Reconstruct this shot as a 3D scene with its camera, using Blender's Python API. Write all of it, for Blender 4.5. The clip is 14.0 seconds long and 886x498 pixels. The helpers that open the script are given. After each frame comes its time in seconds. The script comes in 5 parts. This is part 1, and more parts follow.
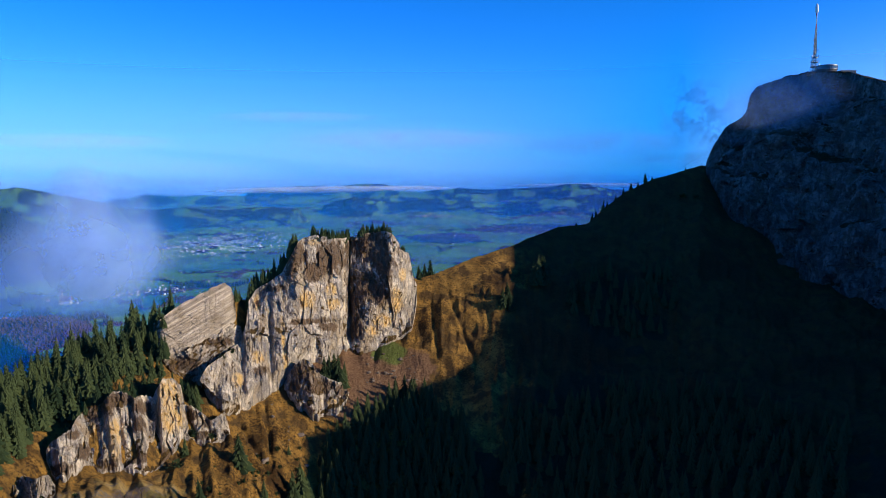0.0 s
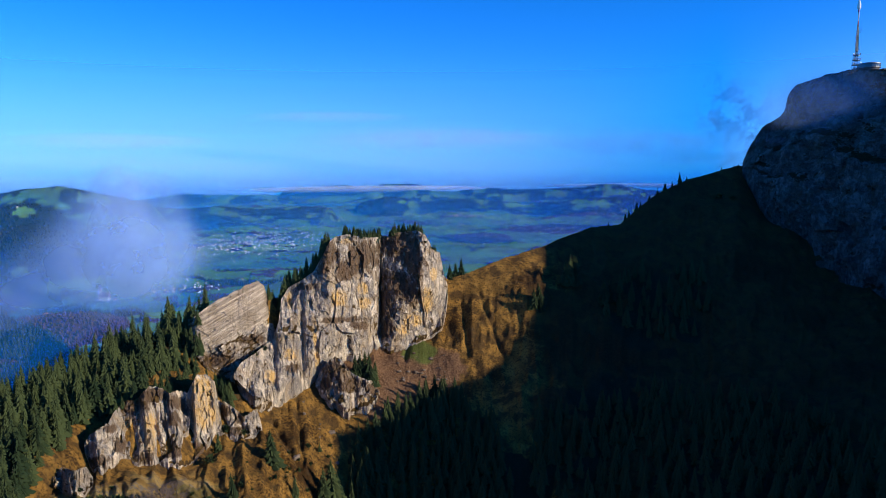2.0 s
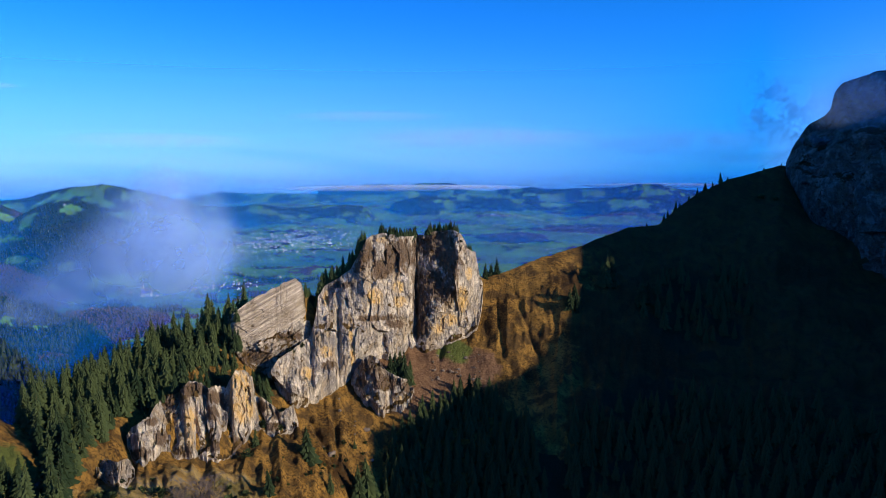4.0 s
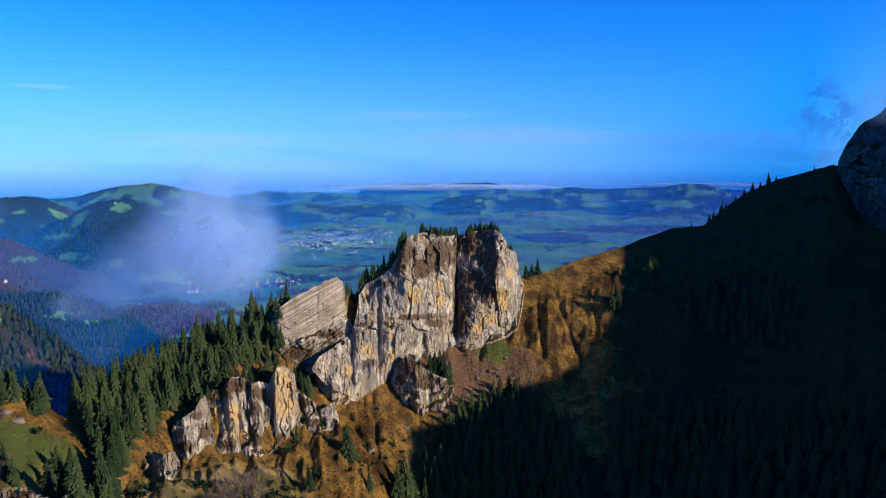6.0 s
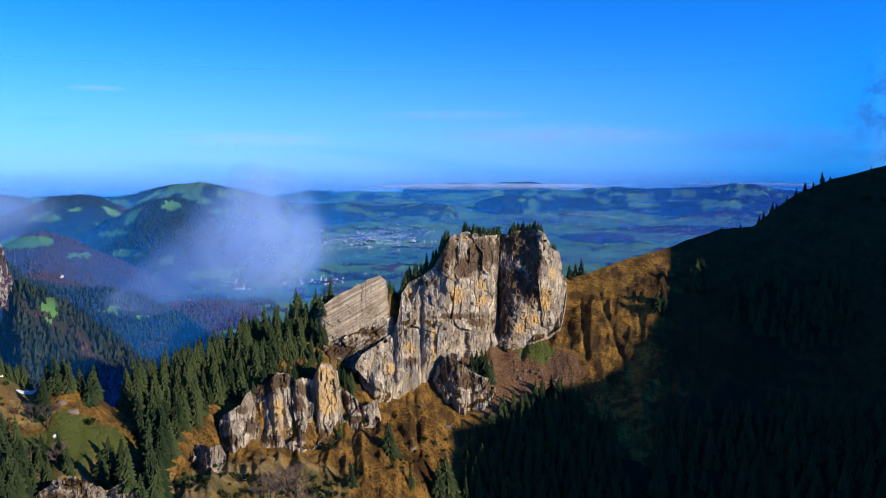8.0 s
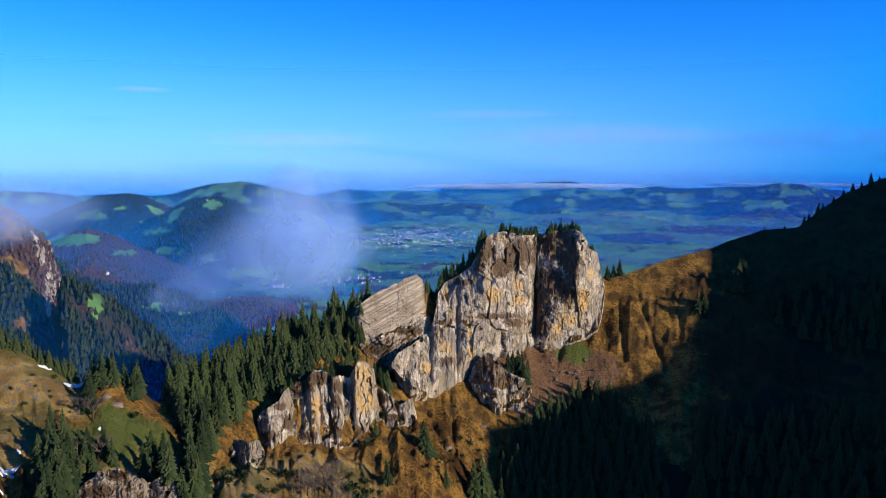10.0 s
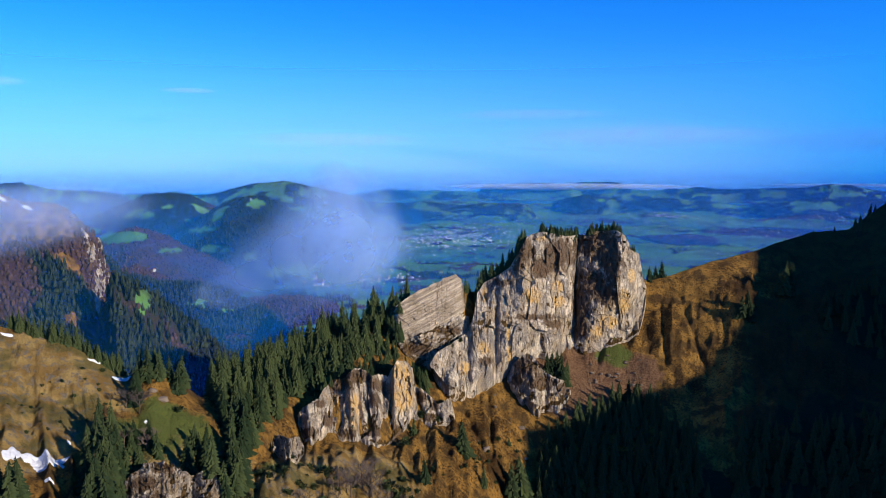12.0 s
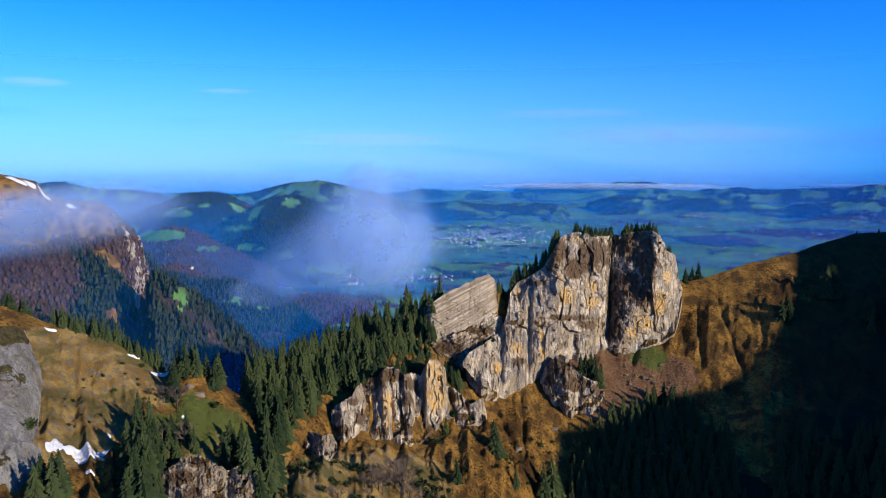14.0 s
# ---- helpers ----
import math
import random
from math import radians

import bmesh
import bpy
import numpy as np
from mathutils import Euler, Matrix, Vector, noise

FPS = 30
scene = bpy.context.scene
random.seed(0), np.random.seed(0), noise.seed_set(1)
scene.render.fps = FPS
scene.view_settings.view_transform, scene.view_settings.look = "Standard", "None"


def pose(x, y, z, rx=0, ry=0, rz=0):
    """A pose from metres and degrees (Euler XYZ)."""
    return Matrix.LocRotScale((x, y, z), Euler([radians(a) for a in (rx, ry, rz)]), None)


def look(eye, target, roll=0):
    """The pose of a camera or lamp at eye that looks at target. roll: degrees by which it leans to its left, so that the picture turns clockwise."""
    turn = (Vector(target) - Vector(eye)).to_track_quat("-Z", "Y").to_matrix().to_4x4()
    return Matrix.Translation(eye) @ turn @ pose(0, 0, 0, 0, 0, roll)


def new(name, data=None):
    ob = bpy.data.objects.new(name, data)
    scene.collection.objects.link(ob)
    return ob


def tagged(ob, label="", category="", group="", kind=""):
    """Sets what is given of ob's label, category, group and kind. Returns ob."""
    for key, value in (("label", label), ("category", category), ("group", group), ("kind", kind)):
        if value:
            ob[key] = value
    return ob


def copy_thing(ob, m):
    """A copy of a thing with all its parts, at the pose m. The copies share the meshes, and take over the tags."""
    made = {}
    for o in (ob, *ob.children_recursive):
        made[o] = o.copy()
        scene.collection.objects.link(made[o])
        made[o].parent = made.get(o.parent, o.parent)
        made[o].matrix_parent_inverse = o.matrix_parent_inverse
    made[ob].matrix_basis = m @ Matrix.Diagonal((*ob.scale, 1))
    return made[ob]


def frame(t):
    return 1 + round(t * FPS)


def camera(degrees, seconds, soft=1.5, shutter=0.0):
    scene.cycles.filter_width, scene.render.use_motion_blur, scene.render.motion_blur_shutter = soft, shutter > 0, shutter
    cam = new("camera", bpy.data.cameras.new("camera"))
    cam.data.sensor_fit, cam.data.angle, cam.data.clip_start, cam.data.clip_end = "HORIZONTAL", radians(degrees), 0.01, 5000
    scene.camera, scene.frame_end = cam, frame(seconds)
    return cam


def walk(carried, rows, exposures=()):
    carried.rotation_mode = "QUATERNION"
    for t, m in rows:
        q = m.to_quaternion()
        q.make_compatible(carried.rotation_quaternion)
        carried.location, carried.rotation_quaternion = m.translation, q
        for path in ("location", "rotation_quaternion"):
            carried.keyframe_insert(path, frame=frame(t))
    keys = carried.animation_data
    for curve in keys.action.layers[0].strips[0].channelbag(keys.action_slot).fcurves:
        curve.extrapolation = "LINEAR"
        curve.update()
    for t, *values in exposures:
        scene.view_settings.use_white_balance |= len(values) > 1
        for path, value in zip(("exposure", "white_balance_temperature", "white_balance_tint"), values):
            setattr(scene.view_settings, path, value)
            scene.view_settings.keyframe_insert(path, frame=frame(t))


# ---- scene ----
# A limestone ridge below a summit with a transmitter mast, seen from a drone that turns on the spot.
# The drone hovers at the origin; x is right, y ahead, z up.
from mathutils.bvhtree import BVHTree

cam = camera(63.54, 14.0, soft=0.8)
TURNS = [  # seconds, degrees turned to the left, pitch, roll
    (0.0, 0.11, -6.20, 0.46),
    (0.5, 0.68, -6.19, 0.44),
    (1.0, 1.24, -6.19, 0.42),
    (1.5, 1.89, -6.20, 0.38),
    (2.0, 2.61, -6.20, 0.35),
    (2.5, 3.30, -6.21, 0.32),
    (3.0, 3.94, -6.22, 0.29),
    (5.5, 7.98, -6.27, 0.20),
    (6.0, 8.74, -6.27, 0.19),
    (6.5, 9.63, -6.28, 0.19),
    (7.0, 10.52, -6.29, 0.18),
    (7.5, 11.39, -6.30, 0.16),
    (8.0, 12.18, -6.32, 0.15),
    (10.5, 15.89, -6.35, 0.11),
    (11.0, 16.68, -6.35, 0.08),
    (11.5, 17.51, -6.35, 0.05),
    (12.0, 18.31, -6.35, 0.04),
    (12.5, 19.09, -6.36, 0.03),
    (13.0, 19.83, -6.36, 0.03),
    (13.5, 20.54, -6.38, 0.02),
    (14.0, 20.98, -6.38, 0.01)]


def aim(turn, pitch, roll):
    a, p = radians(turn), radians(pitch)
    return look((0, 0, 0), (-math.sin(a) * math.cos(p), math.cos(a) * math.cos(p), math.sin(p)), -roll)


walk(cam, [(t, aim(a, p, r)) for t, a, p, r in TURNS])

# ---- light ----
SUN_BEARING, SUN_HEIGHT = 108.0, 18.0  # degrees clockwise from +y, degrees above level
world = bpy.data.worlds.new("world")
scene.world = world
world.use_nodes = True
wt = world.node_tree
wt.nodes.clear()
sky = wt.nodes.new("ShaderNodeTexSky")
sky.sky_type, sky.sun_disc = "NISHITA", False
sky.sun_elevation, sky.sun_rotation = radians(SUN_HEIGHT), radians(SUN_BEARING)
sky.altitude, sky.air_density, sky.dust_density, sky.ozone_density = 1600, 0.5, 0.2, 4.0
tone = wt.nodes.new("ShaderNodeMix")
tone.data_type, tone.blend_type = "RGBA", "MULTIPLY"
tone.inputs[0].default_value = 1.0
tone.inputs[7].default_value = (0.1, 1.12, 2.0, 1.0)  # the film's cold, saturated grade of the sky
bg = wt.nodes.new("ShaderNodeBackground")
bg.inputs["Strength"].default_value = 0.155
wo = wt.nodes.new("ShaderNodeOutputWorld")
wt.links.new(sky.outputs[0], tone.inputs[6])
wt.links.new(tone.outputs[2], bg.inputs["Color"])
wt.links.new(bg.outputs[0], wo.inputs[0])

lamp = bpy.data.lights.new("sun", "SUN")
lamp.energy, lamp.angle, lamp.color = 5.7, radians(0.5), (1.0, 0.86, 0.66)
sun = new("sun", lamp)
sb, sh = radians(SUN_BEARING), radians(SUN_HEIGHT)
sun_from = Vector((math.sin(sb) * math.cos(sh), math.cos(sb) * math.cos(sh), math.sin(sh)))
sun.matrix_world = look(sun_from * 3000, (0, 0, 0))
scene.view_settings.exposure = 0.0
scene.cycles.transparent_max_bounces = 32


# ---- noise ----
LATTICE = np.random.RandomState(7).rand(4, 64 * 64 * 64).astype(np.float32)


def vnoise(p, seed=0):
    """Smooth noise in 0..1 at the points p (n, 3)."""
    p = p + np.array([7.13, 3.71, 5.37]) * (seed % 97)
    i = np.floor(p).astype(np.int32)
    f = (p - i).astype(np.float32)
    f = f * f * (3 - 2 * f)
    a, b, c = i[:, 0] & 63, i[:, 1] & 63, i[:, 2] & 63
    a1, b1, c1 = (a + 1) & 63, (b + 1) & 63, (c + 1) & 63
    a, a1, b, b1 = a << 12, a1 << 12, b << 6, b1 << 6
    t = LATTICE[0]
    x0 = t[a | b | c] + (t[a1 | b | c] - t[a | b | c]) * f[:, 0]
    x1 = t[a | b1 | c] + (t[a1 | b1 | c] - t[a | b1 | c]) * f[:, 0]
    y0 = x0 + (x1 - x0) * f[:, 1]
    x0 = t[a | b | c1] + (t[a1 | b | c1] - t[a | b | c1]) * f[:, 0]
    x1 = t[a | b1 | c1] + (t[a1 | b1 | c1] - t[a | b1 | c1]) * f[:, 0]
    y1 = x0 + (x1 - x0) * f[:, 1]
    return (y0 + (y1 - y0) * f[:, 2]).astype(np.float64)


def fbm(p, seed=0, octaves=4):
    """Layered noise about -1..1."""
    out, a, tot = 0, 1.0, 0.0
    for k in range(octaves):
        out = out + a * (2 * vnoise(p * 2.0 ** k + 17.3 * k, seed + k) - 1)
        tot += a
        a *= 0.5
    return out / tot * 1.6


def ridged(p, seed=0, octaves=3):
    out, a, tot = 0, 1.0, 0.0
    for k in range(octaves):
        out = out + a * (1 - np.abs(4 * vnoise(p * 2.0 ** k + 9.1 * k, seed + k) - 2))
        tot += a
        a *= 0.5
    return out / tot


# ---- materials ----
class Mat:
    """A node material under construction."""

    def __init__(self, name, rough=0.9, spec=0.2):
        self.m = bpy.data.materials.new(name)
        self.m.use_nodes = True
        self.t = self.m.node_tree
        self.b = self.t.nodes["Principled BSDF"]
        self.b.inputs["Roughness"].default_value = rough
        self.b.inputs["Specular IOR Level"].default_value = spec

    def node(self, kind, **inputs):
        n = self.t.nodes.new(kind)
        for key, value in inputs.items():
            self.put(n.inputs[key.replace("_", " ")], value)
        return n

    def put(self, socket, value):
        if isinstance(value, bpy.types.NodeSocket):
            self.t.links.new(value, socket)
        else:
            socket.default_value = value

    def place(self, scale=(1, 1, 1), space="Object"):
        c = self.node("ShaderNodeTexCoord")
        mp = self.node("ShaderNodeMapping", Vector=c.outputs[space], Scale=scale)
        return mp.outputs[0]

    def noise(self, scale, detail=4.0, vec=None, rough=0.55, distort=0.0):
        n = self.node("ShaderNodeTexNoise", Scale=scale, Detail=detail, Roughness=rough, Distortion=distort)
        if vec is None:
            vec = self.place()
        self.put(n.inputs["Vector"], vec)
        return n.outputs["Fac"]

    def ramp(self, fac, lo, hi, a=0.0, b=1.0):
        n = self.node("ShaderNodeMapRange", Value=fac, From_Min=lo, From_Max=hi, To_Min=a, To_Max=b)
        n.interpolation_type = "SMOOTHSTEP"
        return n.outputs[0]

    def mix(self, fac, a, b):
        n = self.t.nodes.new("ShaderNodeMix")
        n.data_type = "RGBA"
        self.put(n.inputs[0], fac)
        for sock, v in ((n.inputs[6], a), (n.inputs[7], b)):
            self.put(sock, v if isinstance(v, bpy.types.NodeSocket) else (*v, 1.0))
        return n.outputs[2]

    def math(self, op, a, b=0.0):
        n = self.t.nodes.new("ShaderNodeMath")
        n.operation = op
        self.put(n.inputs[0], a)
        self.put(n.inputs[1], b)
        return n.outputs[0]

    def up(self):
        g = self.node("ShaderNodeNewGeometry")
        s = self.node("ShaderNodeSeparateXYZ", Vector=g.outputs["Normal"])
        return s.outputs[2]

    def attr(self, name):
        n = self.t.nodes.new("ShaderNodeAttribute")
        n.attribute_name = name
        return n.outputs["Fac"]

    def done(self, color, bump=None, strength=0.4, distance=0.3):
        self.put(self.b.inputs["Base Color"], color if isinstance(color, bpy.types.NodeSocket) else (*color, 1.0))
        if bump is not None:
            n = self.node("ShaderNodeBump", Strength=strength, Distance=distance, Height=bump)
            self.t.links.new(n.outputs[0], self.b.inputs["Normal"])
        return self.m


def rock_material(name, pale, grey, dark, warm, moss, warmth=0.5):
    """Weathered limestone: pale stone, rusty patches, black water streaks, dry grass on the ledges."""
    m = Mat(name, 0.92, 0.15)
    mid = m.noise(0.07, 6, distort=0.8)
    fine = m.noise(0.5, 7, rough=0.65)
    grain = m.noise(1.3, 7, rough=0.7)
    streak = m.noise(1.0, 6, m.place((0.24, 0.24, 0.04)), 0.66, 0.5)
    crack = m.noise(1.0, 8, m.place((0.55, 0.55, 0.13)), 0.7)
    broken = m.noise(1.0, 8, m.place((0.2, 0.2, 0.11)), 0.72, 0.6)
    c = m.mix(m.ramp(m.noise(1.0, 7, m.place((0.1, 0.1, 0.06)), 0.68, 0.8), 0.4, 0.62), grey, pale)
    tan = tuple(0.55 * a + 0.3 * b for a, b in zip(grey, warm))
    c = m.mix(m.ramp(m.noise(1.0, 7, m.place((0.07, 0.07, 0.045)), 0.66, 1.0), 0.49, 0.6, 0.0, 0.8), c, tan)
    c = m.mix(m.ramp(broken, 0.48, 0.68, 0.0, 0.7), c, tuple(v * 0.6 for v in grey))
    stain = m.math("ADD", m.math("MULTIPLY", m.attr("rust"), 0.9), m.math("MULTIPLY", m.math("SUBTRACT", m.noise(1.0, 7, m.place((0.22, 0.22, 0.08)), 0.62), 0.5), 2.6))
    c = m.mix(m.ramp(stain, 0.2, 0.8, 0.0, warmth), c, warm)
    cream = m.math("ADD", m.attr("rust"), m.math("MULTIPLY", m.math("SUBTRACT", crack, 0.5), 1.6))
    c = m.mix(m.ramp(cream, 0.3, 0.62, 0.0, 0.9), c, m.mix(m.ramp(streak, 0.42, 0.58), warm, tuple(0.6 * a + 0.4 * b for a, b in zip(warm, pale))))
    c = m.mix(m.ramp(streak, 0.52, 0.63, 0.0, 0.7), c, tuple(0.5 * a + 0.5 * b for a, b in zip(dark, grey)))
    c = m.mix(m.ramp(crack, 0.56, 0.68, 0.0, 0.6), c, dark)
    c = m.mix(m.ramp(grain, 0.52, 0.64, 0.0, 0.55), c, dark)
    c = m.mix(m.ramp(m.noise(3.0, 5, rough=0.7), 0.54, 0.66, 0.0, 0.4), c, dark)
    c = m.mix(m.ramp(grain, 0.36, 0.47, 0.5, 0.0), c, pale)
    heath = m.mix(m.ramp(grain, 0.4, 0.6), (0.06, 0.035, 0.02), (0.2, 0.125, 0.07))
    heath = m.mix(m.ramp(crack, 0.5, 0.62, 0, 0.6), heath, (0.1, 0.09, 0.08))
    c = m.mix(m.ramp(m.math("ADD", m.attr("heath"), m.math("MULTIPLY", m.math("SUBTRACT", broken, 0.5), 2.4)), 0.28, 0.62, 0, 0.92), c, heath)
    patch = m.ramp(m.noise(0.06, 8, rough=0.7), 0.52, 0.62, 0.0, 0.5)
    ledge = m.math("ADD", m.math("ADD", m.attr("turf"), patch), m.math("MULTIPLY", m.math("SUBTRACT", m.noise(0.25, 7, rough=0.68), 0.5), 1.3))
    turf = m.mix(m.ramp(fine, 0.35, 0.65), moss, tuple(v * 0.4 for v in moss))
    c = m.mix(m.ramp(ledge, 0.42, 0.56), c, turf)
    h = m.math("ADD", m.math("MULTIPLY", fine, 0.7), m.math("ADD", m.math("MULTIPLY", crack, 0.8), m.math("MULTIPLY", grain, 0.9)))
    return m.done(c, m.math("ADD", h, m.math("MULTIPLY", m.noise(3.0, 5, rough=0.7), 0.35)), 1.0, 1.5)


LIMESTONE = rock_material("limestone", (0.86, 0.74, 0.57), (0.28, 0.25, 0.222), (0.055, 0.047, 0.042), (0.72, 0.45, 0.14), (0.15, 0.09, 0.03), 0.3)


def bedded_material():
    """Thin tilted limestone beds: pale ribs between dark joints, lichen and a little rust."""
    m = Mat("bedded limestone", 0.92, 0.15)
    c0 = m.node("ShaderNodeTexCoord")
    turned = m.node("ShaderNodeMapping", Vector=c0.outputs["Object"], Rotation=(0, radians(30), 0)).outputs[0]
    beds = m.noise(1.0, 4, m.node("ShaderNodeMapping", Vector=turned, Scale=(0.015, 0.015, 0.55)).outputs[0], 0.6, 0.3)
    thin = m.noise(1.0, 3, m.node("ShaderNodeMapping", Vector=turned, Scale=(0.03, 0.03, 1.6)).outputs[0], 0.6)
    fine, mid = m.noise(0.7, 7, rough=0.65), m.noise(0.09, 5)
    c = m.mix(m.ramp(beds, 0.35, 0.7), (0.27, 0.225, 0.175), (0.6, 0.51, 0.4))
    c = m.mix(m.ramp(thin, 0.56, 0.68, 0, 0.4), c, (0.14, 0.115, 0.09))
    c = m.mix(m.ramp(m.noise(1.0, 7, m.place((0.35, 0.35, 0.12)), 0.7), 0.55, 0.66, 0, 0.5), c, (0.15, 0.125, 0.1))
    c = m.mix(m.ramp(m.noise(0.05, 6), 0.5, 0.62, 0, 0.6), c, (0.23, 0.18, 0.12))
    c = m.mix(m.ramp(mid, 0.5, 0.65, 0, 0.5), c, (0.3, 0.24, 0.16))
    c = m.mix(m.ramp(fine, 0.5, 0.7, 0, 0.5), c, (0.17, 0.15, 0.13))
    turf = m.math("ADD", m.attr("turf"), m.math("MULTIPLY", m.math("SUBTRACT", m.noise(0.25, 6), 0.5), 0.9))
    c = m.mix(m.ramp(turf, 0.45, 0.6), c, (0.1, 0.07, 0.03))
    return m.done(c, m.math("ADD", m.math("MULTIPLY", beds, 0.8), m.math("ADD", m.math("MULTIPLY", thin, 0.5), fine)), 1.0, 1.2)


BEDDED = bedded_material()
GREYROCK = rock_material("grey limestone", (0.38, 0.37, 0.35), (0.22, 0.215, 0.21), (0.09, 0.088, 0.085), (0.32, 0.25, 0.16), (0.12, 0.1, 0.04), 0.25)
# Summit limestone coloured far darker than the sunlit crags, shade put into the stone.
SHADE_MASSIF = rock_material("shade-darkened massif limestone", (0.22, 0.205, 0.195), (0.065, 0.062, 0.06), (0.012, 0.011, 0.011), (0.22, 0.15, 0.08), (0.05, 0.036, 0.012), 0.3)


def ground_material():
    """Autumn grass, scree, meadows and woods, told apart by what grows where, with shade painted onto the flank."""
    m = Mat("ground", 0.95, 0.1)
    big = m.noise(0.02, 4)
    mid = m.noise(0.09, 6)
    fine = m.noise(0.6, 6)
    vein = m.noise(1.0, 5, m.place((0.1, 0.1, 0.025)))
    rusty = m.mix(m.ramp(mid, 0.35, 0.65), (0.2, 0.11, 0.027), (0.41, 0.22, 0.048))
    rusty = m.mix(m.ramp(vein, 0.48, 0.62, 0, 0.85), rusty, (0.075, 0.045, 0.02))
    olive = m.mix(m.ramp(fine, 0.3, 0.7), (0.036, 0.018, 0.006), (0.08, 0.038, 0.011))
    c = m.mix(m.ramp(m.math("ADD", big, m.math("MULTIPLY", m.math("SUBTRACT", fine, 0.5), 0.4)), 0.5, 0.66), rusty, olive)
    c = m.mix(m.ramp(fine, 0.5, 0.66, 0, 0.75), c, (0.06, 0.038, 0.018))
    c = m.mix(m.ramp(m.noise(0.22, 7, rough=0.7), 0.54, 0.64, 0, 0.6), c, (0.05, 0.04, 0.02))
    scree = m.mix(m.ramp(fine, 0.35, 0.65), (0.15, 0.08, 0.042), (0.25, 0.145, 0.08))
    c = m.mix(m.ramp(m.math("ADD", m.attr("scree"), m.math("MULTIPLY", m.math("SUBTRACT", mid, 0.5), 0.8)), 0.4, 0.6), c, scree)
    c = m.mix(m.ramp(m.math("ADD", m.attr("lush"), m.math("MULTIPLY", m.math("SUBTRACT", mid, 0.5), 0.8)), 0.4, 0.6), c, m.mix(m.noise(1.4, 6), (0.07, 0.11, 0.02), (0.15, 0.16, 0.045)))
    straw = m.mix(m.ramp(mid, 0.4, 0.6), (0.28, 0.17, 0.05), (0.47, 0.32, 0.11))
    straw = m.mix(m.ramp(m.noise(1.0, 7, m.place((0.3, 0.3, 0.1)), 0.7), 0.5, 0.6, 0, 0.85), straw, (0.2, 0.185, 0.16))
    straw = m.mix(m.ramp(m.noise(0.05, 5), 0.48, 0.6, 0, 0.7), straw, (0.1, 0.1, 0.03))
    c = m.mix(m.ramp(m.math("ADD", m.attr("straw"), m.math("MULTIPLY", m.math("SUBTRACT", mid, 0.5), 0.6)), 0.3, 0.55, 0, 0.95), c, straw)
    # Near-black brown mixed over the flank's grass to deepen its shade.
    flank_shade = m.mix(m.ramp(fine, 0.3, 0.7), (0.028, 0.017, 0.009), (0.085, 0.047, 0.02))
    c = m.mix(m.ramp(m.attr("flank_shade"), 0.3, 0.7, 0, 0.8), c, flank_shade)
    tuft = m.noise(1.7, 7, rough=0.7)
    c = m.mix(m.ramp(tuft, 0.5, 0.64, 0, 0.5), c, (0.055, 0.04, 0.017))
    c = m.mix(m.ramp(m.noise(3.2, 5, rough=0.7), 0.55, 0.68, 0, 0.3), c, (0.24, 0.15, 0.05))
    # valley
    plot = m.node("ShaderNodeTexVoronoi", Vector=m.place((0.011, 0.011, 0.0)), Scale=1.0)
    tint = m.node("ShaderNodeSeparateColor", Color=plot.outputs["Color"])
    meadow = m.mix(tint.outputs[0], (0.07, 0.2, 0.05), (0.15, 0.33, 0.075))
    meadow = m.mix(m.ramp(m.noise(0.006, 4), 0.45, 0.6, 0, 0.5), meadow, (0.1, 0.12, 0.05))
    c = m.mix(m.attr("far"), c, meadow)
    leafless = m.mix(m.noise(0.05, 5), (0.05, 0.03, 0.035), (0.1, 0.055, 0.04))
    spruce = m.mix(fine, (0.012, 0.022, 0.014), (0.03, 0.045, 0.022))
    wood = m.mix(m.attr("brown"), spruce, leafless)
    c = m.mix(m.ramp(m.attr("wood"), 0.4, 0.6), c, wood)
    h = m.math("ADD", m.math("MULTIPLY", fine, 1.4), m.noise(2.0, 6, rough=0.7))
    return m.done(c, h, 1.0, 1.3)


GROUND = ground_material()


def mottled(name, a, b, scale=0.5, rough=0.9, spec=0.15, metal=0.0):
    """Two tones mixed by grain, shifted a little from piece to piece."""
    m = Mat(name, rough, spec)
    m.b.inputs["Metallic"].default_value = metal
    info = m.node("ShaderNodeObjectInfo")
    f = m.math("ADD", m.noise(scale, 5), m.math("MULTIPLY", m.math("SUBTRACT", info.outputs["Random"], 0.5), 0.5))
    return m.done(m.mix(m.ramp(f, 0.25, 0.75), a, b), m.noise(scale * 4, 4), 0.3, 0.1)


NEEDLES = mottled("spruce needles", (0.014, 0.027, 0.011), (0.045, 0.062, 0.022), 3.0)
BARK = mottled("bark", (0.06, 0.045, 0.035), (0.12, 0.09, 0.07), 2.0)
TWIGS = mottled("bare twigs", (0.1, 0.08, 0.07), (0.17, 0.13, 0.11), 1.0)
SNOW = mottled("old snow", (0.6, 0.62, 0.66), (0.82, 0.84, 0.87), 0.4, 0.6)
RENDER = mottled("white render", (0.6, 0.57, 0.52), (0.85, 0.82, 0.78), 0.2)
ROOF = mottled("roof tiles", (0.16, 0.07, 0.045), (0.3, 0.14, 0.09), 0.3)
STEEL = mottled("galvanised steel", (0.1, 0.105, 0.115), (0.17, 0.175, 0.19), 0.6, 0.45, 0.5, 0.6)
RED = mottled("red paint", (0.45, 0.05, 0.04), (0.55, 0.09, 0.07), 0.6, 0.5)
WHITE = mottled("white paint", (0.7, 0.7, 0.7), (0.82, 0.82, 0.82), 0.6, 0.5)
